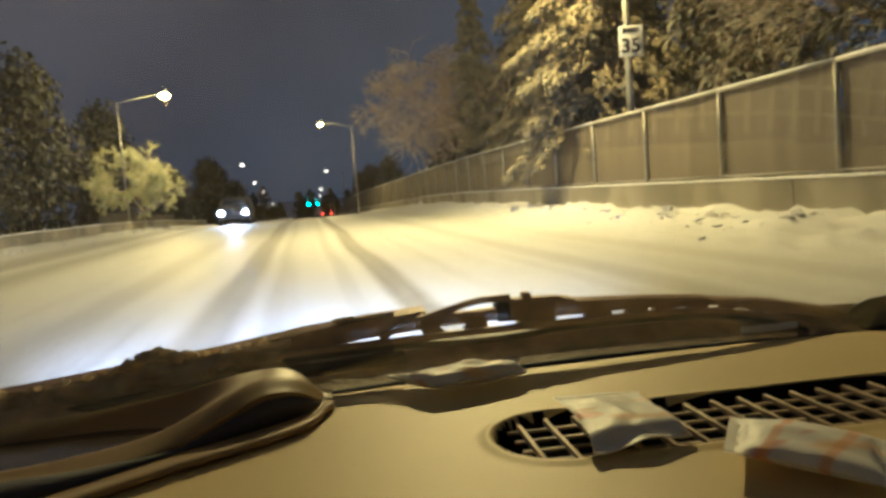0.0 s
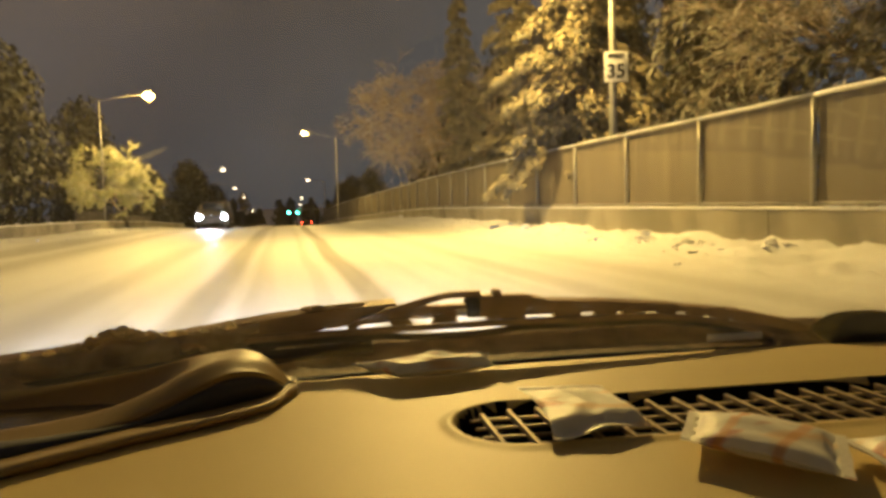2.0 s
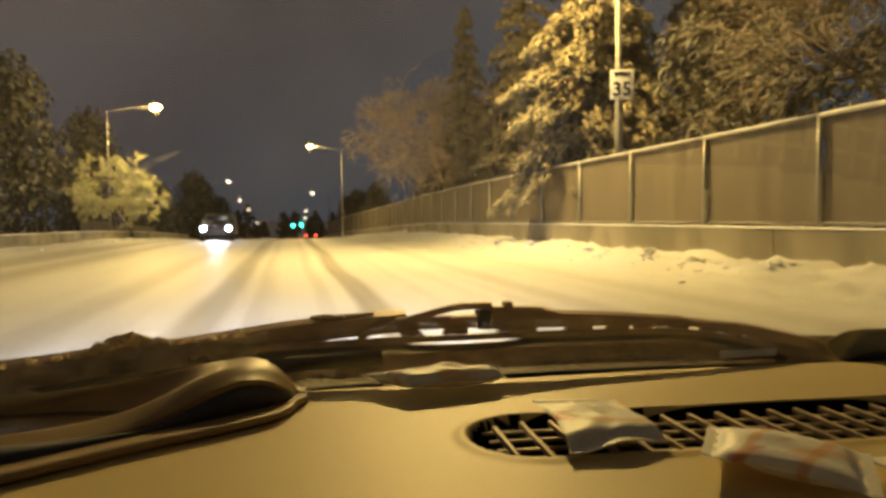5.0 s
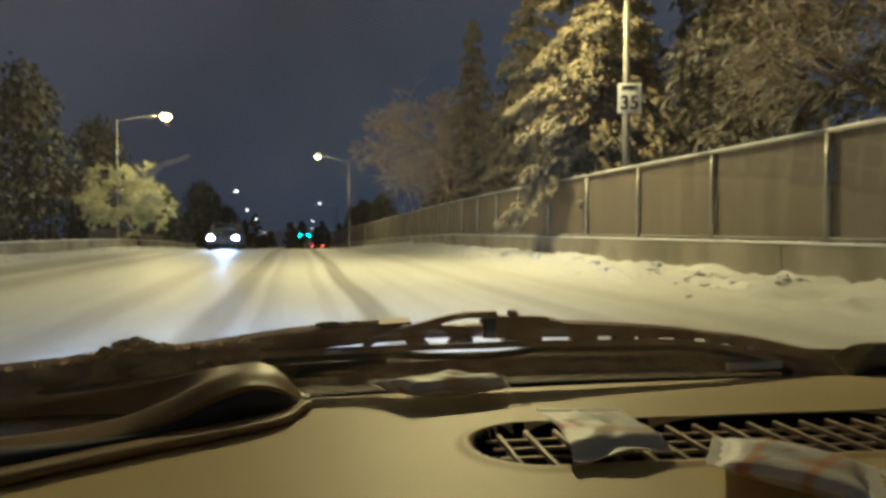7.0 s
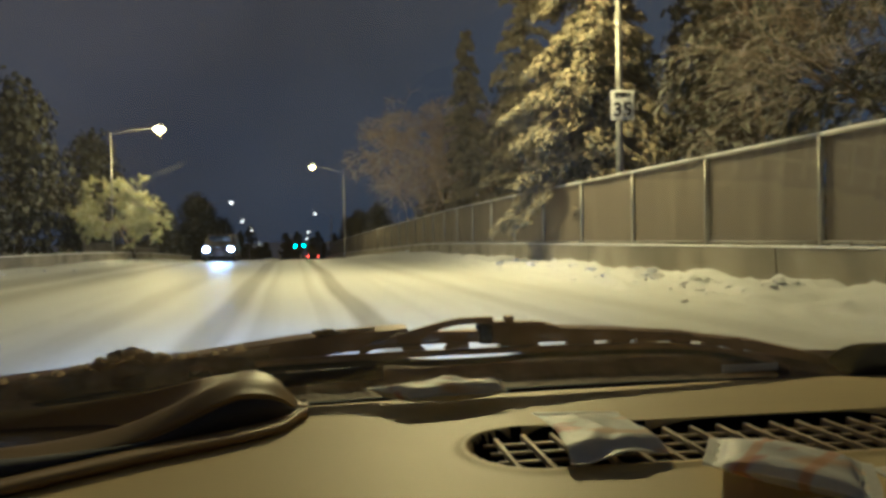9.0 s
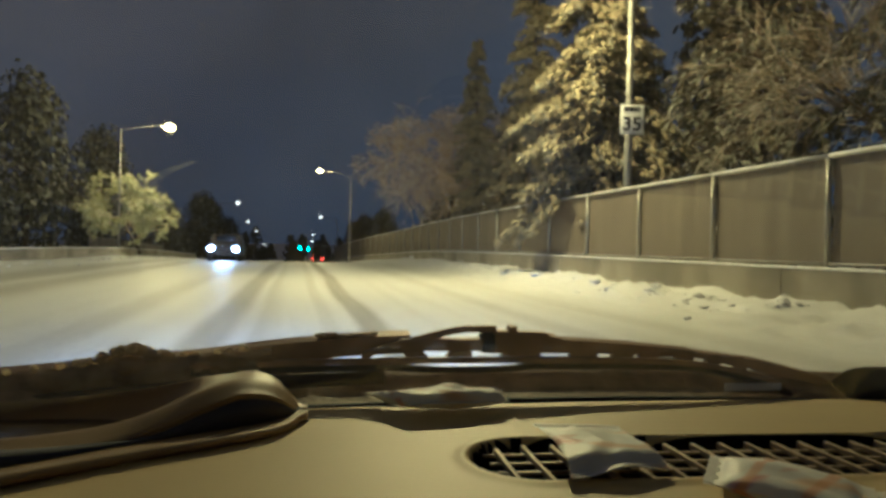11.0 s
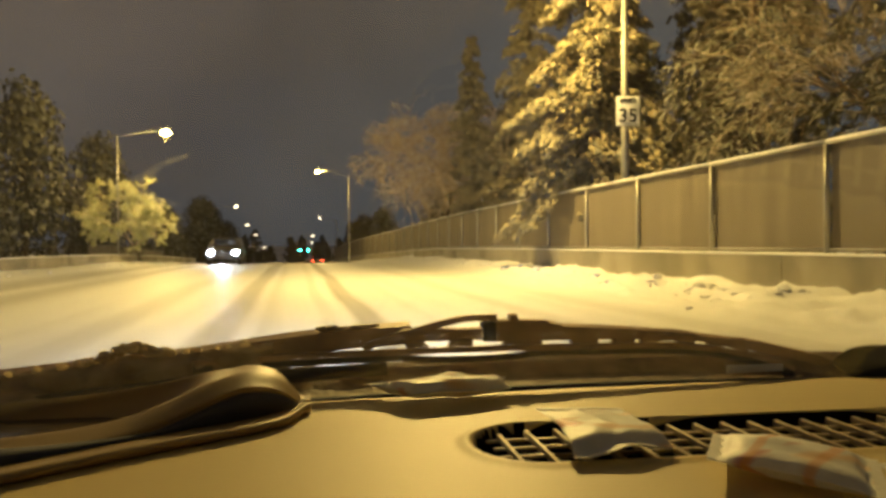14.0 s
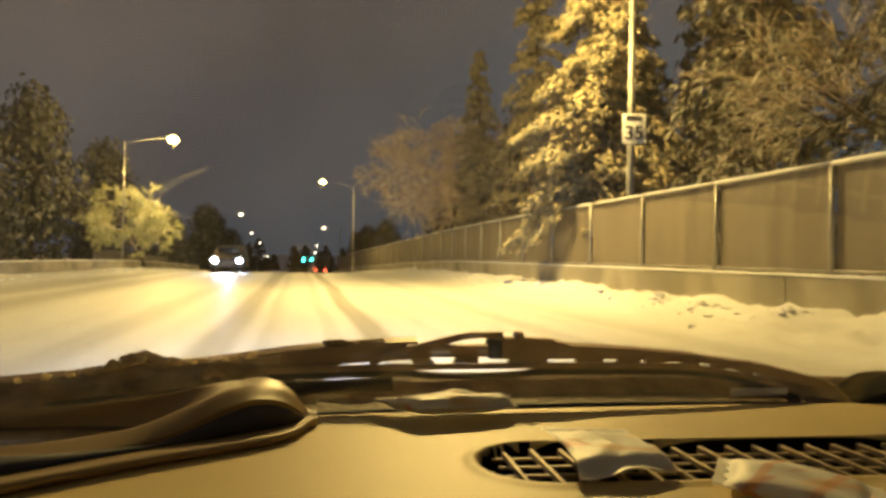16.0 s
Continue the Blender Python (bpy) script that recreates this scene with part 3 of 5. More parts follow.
def traffic_signal(x, y, z0, top):
    t = thing("traffic_signal", (x + 6, y, z0), "traffic signal on a mast arm showing green", "traffic light")
    part("pole", tube_mesh("pole", [(0, 0, 0), (0, 0, top + 0.6)], [0.14, 0.10], M_POLE, 10), M_POLE, t)
    part("mast_arm", tube_mesh("mast_arm", [(0, 0, top + 0.4), (-8.5, 0, top + 0.7)], [0.08, 0.05], M_POLE, 8), M_POLE, t)
    for dx in (-7.4, -5.4):
        h = part("signal_head", box_bm(0.36, 0.25, 1.05, (dx, 0, top + 0.1), 0.03), M_BLACK, t)
        for k, dz in enumerate((0.33, 0.0, -0.33)):
            c = bmesh.new()
            bmesh.ops.create_cone(c, cap_ends=True, segments=16, radius1=0.26 if k == 2 else 0.14, radius2=0.22 if k == 2 else 0.12, depth=0.08)
            bmesh.ops.rotate(c, cent=(0, 0, 0), matrix=Matrix.Rotation(radians(90), 3, "X"), verts=c.verts)
            bmesh.ops.translate(c, vec=(dx, -0.15, top + 0.1 + dz), verts=c.verts)
            part("lens", c, M_GREEN if k == 2 else M_BLACK, h, "lit green lens" if k == 2 else "unlit dark lens")


# ---- trees ----
def conifer(name, base, height, width, seed, label, snowy=True, needles=None, dense=1.0, low=0.06, hang=1.0, side_wall=False):
    """Trunk, drooping limbs, sprays of needles and pads of snow lying on them."""
    rnd = random.Random(seed)
    needles = needles or M_NEEDLE
    t = thing(name, base, label, "tree", "trees behind the fence")
    lean = (rnd.uniform(-0.2, 0.2), rnd.uniform(-0.2, 0.2))
    trunk = [(lean[0] * k, lean[1] * k, height * k - (0.3 if k == 0 else 0)) for k in (0, 0.3, 0.6, 1)]
    part("trunk", tube_mesh("trunk", trunk, [0.03 * width + 0.09, 0.02 * width + 0.07, 0.07, 0.02], M_BARK, 9), M_BARK, t)
    limbs, leaf_v, leaf_f, pads = [], [], [], []
    count = int(height * 7 * dense)
    for i in range(count):
        k = low + (0.99 - low) * (i + rnd.random()) / count
        z = height * k
        reach = width / 2 * (1 - k) ** 0.75 * (0.75 + 0.5 * rnd.random()) * (0.65 + 0.7 * abs(noise.noise(Vector((k * 6, seed, 0)))) + 0.25) + 0.12
        a = rnd.uniform(0, 2 * math.pi)
        d = Vector((math.cos(a), math.sin(a), 0))
        side = Vector((-d.y, d.x, 0))
        droop = hang * rnd.uniform(0.25, 0.6) * reach + 0.1
        pts = []
        for s in (0, 0.3, 0.6, 0.85, 1):
            p = Vector((lean[0] * k, lean[1] * k, z)) + d * (reach * s) + Vector((0, 0, 0.18 * reach * math.sin(s * 2.2) - droop * s * s))
            pts.append(p)
        if side_wall and any(7.6 < base[0] + pts[m].lerp(pts[m + 1], f).x < 8.1 and base[2] + pts[m].lerp(pts[m + 1], f).z < 2.75 for m in range(4) for f in (0, 0.25, 0.5, 0.75, 1)):
            continue  # boughs pass over the fence, never through it
        limbs.append(tube(pts, [0.02 + 0.012 * reach, 0.018 + 0.008 * reach, 0.014, 0.009, 0.004], 4, False))
        n = max(5, int(reach * 10 * dense))
        for j in range(n):
            s = (j + rnd.random()) / n
            s = 0.15 + 0.87 * s
            seg = min(int(s * 4), 3)
            q = pts[0].lerp(pts[4], s)
            q.z = pts[seg].z + (pts[seg + 1].z - pts[seg].z) * (s * 4 - seg if s < 1 else 1)
            q += side * rnd.uniform(-0.34, 0.34) * reach * (1.05 - 0.6 * s) + Vector((0, 0, rnd.uniform(-0.1, 0.06)))
            size = rnd.uniform(0.12, 0.26) * (0.7 + 0.12 * width)
            for m in range(6):
                u = (d * rnd.uniform(0.1, 1) + side * rnd.uniform(-1, 1) + Vector((0, 0, rnd.uniform(-0.9, 0.1)))).normalized()
                w = u.cross(Vector((rnd.uniform(-1, 1), rnd.uniform(-1, 1), 1))).normalized() * size * 0.11
                o = len(leaf_v)
                leaf_v += [q - w * 0.4, q + u * size * 0.55 - w, q + u * size * 1.15 + Vector((0, 0, -0.12 * size)), q + u * size * 0.5 + w]
                leaf_f.append((o, o + 1, o + 2, o + 3))
            if snowy:
                for _ in range(5 if rnd.random() < 0.5 else 2):
                    h = (d * rnd.uniform(0.4, 1.0) + side * rnd.uniform(-0.8, 0.8)).normalized()
                    ln, r = size * rnd.uniform(0.35, 0.8), size * rnd.uniform(0.10, 0.24)
                    c = q + side * rnd.uniform(-0.22, 0.22) + d * rnd.uniform(-0.12, 0.12) + Vector((0, 0, rnd.uniform(-0.08, 0.08)))
                    fp = [c + h * (ln * f) + Vector((rnd.gauss(0, 0.02), rnd.gauss(0, 0.02), -ln * 0.75 * f * f + rnd.gauss(0, 0.015))) for f in (-0.15, 0.15, 0.5, 0.8, 1.0)]
                    pads.append(tube(fp, [r * 0.35, r * rnd.uniform(0.8, 1.1), r * rnd.uniform(0.7, 1.15), r * rnd.uniform(0.45, 0.8), r * 0.15], 4, False))
    part("limbs", mesh_of("limbs", *merge(limbs), M_BARK), M_BARK, t)
    part("crown", mesh_of("crown", leaf_v, leaf_f, needles, False), needles, t, "dark drooping needle sprays")
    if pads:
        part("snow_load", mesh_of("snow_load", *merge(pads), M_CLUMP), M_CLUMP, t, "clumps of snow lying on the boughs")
    return t


def broadleaf(name, base, height, spread, seed, label, material, levels=5, leafy=0.0, weep=0.0, leaf_mat=None, fork=3, lean=(0, 0)):
    """A leafless or thinly leaved tree: trunk, then forking limbs down to fine twigs."""
    rnd = random.Random(seed)
    t = thing(name, base, label, "tree", "trees along the road")
    limbs, leaf_v, leaf_f = [], [], []

    def grow(p, d, length, radius, level):
        pts, q, dd = [p], p.copy(), d.copy()
        for s in range(3):
            dd = (dd + Vector((rnd.gauss(0, 0.16), rnd.gauss(0, 0.16), rnd.gauss(0, 0.10) - weep * (level > 1) * 0.16))).normalized()
            q = q + dd * (length / 3)
            pts.append(q.copy())
        rr = [radius, radius * 0.85, radius * 0.7, radius * 0.5]
        limbs.append((level, tube(pts, rr, 7 if level == 0 else 5 if level < 3 else 3, False)))
        if level >= levels:
            if leafy:
                for k in range(int(leafy)):
                    c = pts[0].lerp(pts[3], rnd.random()) + Vector((rnd.gauss(0, 0.05), rnd.gauss(0, 0.05), rnd.gauss(0, 0.05)))
                    s = rnd.uniform(0.04, 0.10)
                    u = Vector((rnd.uniform(-1, 1), rnd.uniform(-1, 1), rnd.uniform(-0.8, 0.5))).normalized() * s
                    w = u.cross(Vector((rnd.uniform(-1, 1), rnd.uniform(-1, 1), 1))).normalized() * s * 0.5
                    o = len(leaf_v)
                    leaf_v.extend([c, c + u * 0.5 + w, c + u, c + u * 0.5 - w])
                    leaf_f.append((o, o + 1, o + 2, o + 3))
            return
        kids = fork + (rnd.random() < 0.5) + (level == 0)
        for k in range(kids):
            s = rnd.uniform(0.45, 1.0) if level else rnd.uniform(0.55, 1.0)
            seg = min(int(s * 3), 2)
            start = pts[seg].lerp(pts[seg + 1], s * 3 - seg)
            a = 2 * math.pi * (k + rnd.random() * 0.7) / kids
            o = dd.orthogonal().normalized()
            o = Matrix.Rotation(a, 3, dd) @ o
            tilt = rnd.uniform(0.45, 0.95) * spread
            nd = (dd + o * tilt + Vector((0, 0, 0.12 - weep * 0.1))).normalized()
            grow(start, nd, length * rnd.uniform(0.58, 0.8), max(rr[seg] * rnd.uniform(0.45, 0.62), 0.013), level + 1)

    grow(Vector((0, 0, -0.3)), Vector((lean[0], lean[1], 1)).normalized(), height * 0.36, height * 0.016 + 0.04, 0)
    part("trunk", mesh_of("trunk", *merge([g for lv, g in limbs if lv == 0]), M_BARK), M_BARK, t)
    part("limbs", mesh_of("limbs", *merge([g for lv, g in limbs if lv > 0]), material), material, t)
    if leaf_v:
        part("crown", mesh_of("crown", leaf_v, leaf_f, leaf_mat, False), leaf_mat, t, "thin snow-dusted foliage")
    return t


def dark_tree(base, height, width, seed, label):
    """A far tree in the dark: trunk, and a loose crown of many leaf clumps."""
    rnd = random.Random(seed)
    t = thing("dark_tree", base, label, "tree", "dark trees beyond the parapets")
    part("trunk", tube_mesh("trunk", [(0, 0, -0.5), (0, 0, height * 0.5), (0.2, 0, height * 0.9)], [0.22, 0.15, 0.04], M_BARK, 7), M_BARK, t)
    vs, fs = [], []
    blobs = []
    for i in range(46):
        k = 0.12 + 0.84 * (i + rnd.random()) / 46
        env = width * 0.46 * (1 - k) ** 0.55 * (0.8 + 0.4 * rnd.random())
        a = rnd.uniform(0, 6.283)
        g = rnd.random() ** 0.5 * 0.75
        blobs.append((Vector((math.cos(a) * env * g, math.sin(a) * env * g, height * k)), 0.16 * width + 0.25 * env))
    for c, r in blobs:
        for _ in range(85):
            d = Vector((rnd.gauss(0, 1), rnd.gauss(0, 1), rnd.gauss(0, 0.8))).normalized()
            q = c + d * r * rnd.uniform(0.55, 1.15)
            s = rnd.uniform(0.14, 0.34)
            u = Vector((rnd.uniform(-1, 1), rnd.uniform(-1, 1), rnd.uniform(-1, 1))).normalized() * s
            w = u.cross(d + Vector((0.01, 0.02, 0.03))).normalized() * s * 0.6
            o = len(vs)
            vs += [q, q + u * 0.5 + w, q + u, q + u * 0.5 - w]
            fs.append((o, o + 1, o + 2, o + 3))
    part("crown", mesh_of("crown", vs, fs, M_DARKTREE, False), M_DARKTREE, t)
    return t


# ---- the car that carries the camera ----
def edge_y(x):
    return 0.772 - 0.30 * (x - 0.25) ** 2


def slot_distance(x, y):
    """Signed distance to the vent's long rounded slot."""
    ax, ay, bx, by, r = 0.187, 0.520, 0.66, 0.488, 0.050
    t = min(max(((x - ax) * (bx - ax) + (y - ay) * (by - ay)) / ((bx - ax) ** 2 + (by - ay) ** 2), 0), 1)
    return math.hypot(x - ax - t * (bx - ax), y - ay - t * (by - ay)) - r


def dash_z(x, y):
    z = 1.040 - 0.02 * max(0, abs(x - 0.1) - 0.5)
    if x < -0.12 and 0.60 < y < 0.700:  # sunk under the instrument hood
        z -= 0.05 * min(1, (-0.12 - x) / 0.05)
    if y < 0.34:
        z -= (0.34 - y) ** 2 * 1.6
    if y > 0.60:
        z -= 0.035 * ((y - 0.60) / 0.17) ** 2 * 0.4
    return z


def build_dashboard(car):
    xs = list(np.arange(-0.78, 0.10, 0.02)) + list(np.arange(0.10, 0.74, 0.0035)) + list(np.arange(0.74, 0.95, 0.02))
    vs_n = list(np.linspace(0.0, 0.36, 8)) + list(np.linspace(0.37, 0.86, 90)) + list(np.linspace(0.875, 1.0, 10))
    vs, fs = [], []
    for v in vs_n:
        for x in xs:
            y = 0.10 + v * (edge_y(x) + 0.012 - 0.10)
            z = dash_z(x, y)
            s = slot_distance(x, y)
            if s < 0.02:
                k = min(max((0.003 - s) / 0.007, 0), 1)
                lip = 0.0022 * math.exp(-((s - 0.007) / 0.005) ** 2)
                z += lip - 0.034 * k * k * (3 - 2 * k)
            vs.append((x, y, z))
    n = len(xs)
    for i in range(len(vs_n) - 1):
        for j in range(n - 1):
            fs.append((i * n + j, i * n + j + 1, (i + 1) * n + j + 1, (i + 1) * n + j))
    # the fascia under the near edge
    o = len(vs)
    for x in xs:
        vs.append((x, 0.08, 0.55))
    for j in range(n - 1):
        fs.append((o + j, o + j + 1, j + 1, j))
    me = mesh_of("dashboard", vs, fs, M_DASH)
    me.materials.append(M_MATT_BLACK)
    for q in me.polygons:  # the walls of the slot are coloured black for the shade in it
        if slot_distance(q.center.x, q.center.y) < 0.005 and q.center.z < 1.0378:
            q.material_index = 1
    dash = part("dashboard", me, M_DASH, car, "tan moulded plastic dashboard top")
    # vent bars across and along the slot
    cross = box_bm(0.0036, 0.094, 0.005, (0, 0, 0), 0.0006)
    first = part("vent_bar", cross, M_VENT, dash)
    k = 0
    for i in range(21):
        x = 0.163 + 0.0245 * i
        t = (x - 0.187) / (0.66 - 0.187)
        yc = 0.520 - 0.032 * t
        ob = first if i == 0 else part("vent_bar", first.data, M_VENT, dash)
        ob.location = (x, yc, 1.0350)
        ob.rotation_euler = (0, 0, -0.04)
        if i == 0:
            ob.scale = (1, 0.82, 1)
    for dy in (-0.033, -0.012, 0.010, 0.032):
        b = box_bm(0.52, 0.0034, 0.0024, (0, 0, 0), 0.0005)
        ob = part("vent_bar", b, M_VENT, dash)
        ob.location = (0.412, 0.504 + dy, 1.0335)
        ob.rotation_euler = (0, 0, math.atan2(-0.032, 0.473))
    # floor of the duct under the bars, its black standing in for deep shade
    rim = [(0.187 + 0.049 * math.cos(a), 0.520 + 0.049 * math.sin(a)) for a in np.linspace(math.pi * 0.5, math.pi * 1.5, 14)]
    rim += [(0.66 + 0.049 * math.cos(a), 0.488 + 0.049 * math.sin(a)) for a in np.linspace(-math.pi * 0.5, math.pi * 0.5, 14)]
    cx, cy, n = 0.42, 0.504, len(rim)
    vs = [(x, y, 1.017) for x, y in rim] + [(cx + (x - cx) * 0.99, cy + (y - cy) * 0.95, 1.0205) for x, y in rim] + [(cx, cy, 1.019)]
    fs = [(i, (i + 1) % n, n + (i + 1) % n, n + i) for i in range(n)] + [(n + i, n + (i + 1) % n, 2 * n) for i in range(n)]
    part("vent_duct", mesh_of("vent_duct", vs, fs, M_MATT_BLACK, False), M_MATT_BLACK, dash, "shallow floor under the vent bars, coloured black for shade")
    # black seal along the glass
    pts = [(x, edge_y(x) + 0.006, 1.024) for x in np.linspace(-0.75, 0.92, 40)]
    part("windscreen_seal", tube_mesh("windscreen_seal", pts, 0.007, M_BLACK, 8), M_BLACK, car)
    return dash


def build_hood(car):
    """The instrument hood: a swelling at its end, then a rim round the sunken dials."""
    # x, near base y, near rim z, middle z, far rim z, far y, near rim behind the base
    rows = [(0.017, 0.690, 1.0472, 1.0472, 1.044, 0.698, 0.005), (0.009, 0.676, 1.048, 1.049, 1.046, 0.700, 0.010), (0.004, 0.658, 1.055, 1.056, 1.050, 0.699, 0.018), (-0.006, 0.640, 1.068, 1.069, 1.063, 0.704, 0.026), (-0.021, 0.627, 1.0775, 1.079, 1.072, 0.708, 0.032),
            (-0.042, 0.613, 1.0805, 1.082, 1.076, 0.711, 0.037), (-0.068, 0.598, 1.0755, 1.074, 1.074, 0.713, 0.041), (-0.098, 0.582, 1.064, 1.054, 1.068, 0.714, 0.042),
            (-0.135, 0.558, 1.054, 1.034, 1.061, 0.714, 0.048), (-0.200, 0.515, 1.049, 1.018, 1.055, 0.712, 0.075), (-0.300, 0.460, 1.047, 1.012, 1.051, 0.708, 0.120),
            (-0.420, 0.430, 1.047, 1.010, 1.050, 0.702, 0.145), (-0.540, 0.440, 1.046, 1.014, 1.048, 0.692, 0.125), (-0.640, 0.530, 1.036, 1.036, 1.036, 0.660, 0.025)]

    def blend(x, stops):
        """Straight steps between (x, value) stops that go to the left."""
        for (xa, va), (xb, vb) in zip(stops, stops[1:]):
            if x > xb:
                return va + (vb - va) * min(max((xa - x) / (xa - xb), 0), 1)
        return stops[-1][1]

    def panel_top(x):
        return blend(x, ((-0.040, 0.74), (-0.085, 0.58), (-0.110, 0.52), (-0.160, 0.62), (-0.220, 0.76)))

    def panel_in(x):
        return blend(x, ((-0.100, 0.24), (-0.160, 0.45), (-0.220, 0.72)))

    def spline(col, u):
        i = min(int(u), len(rows) - 2)
        f = u - i
        p = [rows[min(max(i + k, 0), len(rows) - 1)][col] for k in (-1, 0, 1, 2)]
        return 0.5 * (2 * p[1] + (p[2] - p[0]) * f + (2 * p[0] - 5 * p[1] + 4 * p[2] - p[3]) * f * f + (3 * p[1] - p[0] - 3 * p[2] + p[3]) * f ** 3)

    prof = []
    nu = 72
    for a in range(nu + 1):
        u = (len(rows) - 1) * a / nu
        x, yb, zn, zm, zf, yf, rn = [spline(c, u) for c in range(7)]
        w = yf - yb
        low = 1.034
        yn, yr = yb + rn, yf - 0.012
        h, pf, pq = zn - low, panel_top(x), panel_in(x)
        ctrl = [(yb - 0.014, low), (yb - 0.033, low + 0.0085), (yb - 0.036, low + 0.0125), (yb - 0.030, low + 0.0150), (yb - 0.010, low + 0.0115), (yb + 0.001, low + 0.0120), (yb + pq * rn, low + pf * h), (yb + (pq - 0.04) * rn, low + min(0.95, pf + 0.07) * h), (yb + (pq + 0.12) * rn, low + (pf + 1.15) / 2.25 * h), (yn - 0.33 * (1 - pq) * rn, zn - 0.001), (yn, zn),
                (yn + 0.010, zn * 0.75 + zm * 0.25), ((yn + yr) / 2, zm), (yr - 0.010, zm * 0.4 + zf * 0.6), (yr, zf), (yr + 0.005, zf - 0.003), (yf + 0.004, low + 0.4 * (zf - low)), (yf + 0.010, low)]
        ring = []
        for i in range(len(ctrl) - 1):
            p = [ctrl[min(max(i + k, 0), len(ctrl) - 1)] for k in (-1, 0, 1, 2)]
            for s in (0, 0.5):
                q = [0.5 * (2 * p[1][c] + (p[2][c] - p[0][c]) * s + (2 * p[0][c] - 5 * p[1][c] + 4 * p[2][c] - p[3][c]) * s * s + (3 * p[1][c] - p[0][c] - 3 * p[2][c] + p[3][c]) * s ** 3) for c in (0, 1)]
                ring.append((x, q[0], q[1]))
        ring.append((x, *ctrl[-1]))
        prof.append(ring)
    m = len(prof[0])
    vs = [p for r in prof for p in r]
    fs = [(i * m + k, (i + 1) * m + k, (i + 1) * m + k + 1, i * m + k + 1) for i in range(nu) for k in range(m - 1)]
    hood = part("instrument_hood", mesh_of("instrument_hood", vs, fs, M_HOOD), M_HOOD, car, "dark moulded hood over the instrument panel")
    # charcoal panel below the lip; further left its dark colour stands for the rim's shade
    side = []
    for a in range(2, nu - 6):
        u = (len(rows) - 1) * a / nu
        x, yb, zn, zm, zf, yf, rn = [spline(c, u) for c in range(7)]
        h = zn - 1.034
        y1, y2, z1, z2 = yb + 0.002, yb + (panel_in(x) - 0.01) * rn, 1.0465, 1.034 + (panel_top(x) - 0.03) * h
        z2 = max(z2, z1 + 0.001)
        side.append([(x, y1 - 0.0025, z1), (x, y2 - 0.0025, z2), (x, y2 + 0.002, z2), (x, y1 + 0.002, z1)])
    part("side_panel", strip_mesh("side_panel", side, M_PANEL, smooth=True), M_PANEL, hood, "charcoal panel under the rim, carried on left as painted shade")
    # glossy cover over the sunken dials
    cv = []
    for x in np.linspace(-0.55, -0.105, 28):
        k = min(1, (x + 0.56) / 0.06, (-0.10 - x) / 0.05) ** 0.5
        c, h = 0.648, 0.040 * k
        cv.append([(x, c - h, 1.0405), (x, c + h, 1.0395), (x, c + h, 1.034), (x, c - h, 1.035)])
    part("instrument_cover", strip_mesh("instrument_cover", cv, M_COVER), M_COVER, hood, "glossy dark cover over the dials")
    return hood


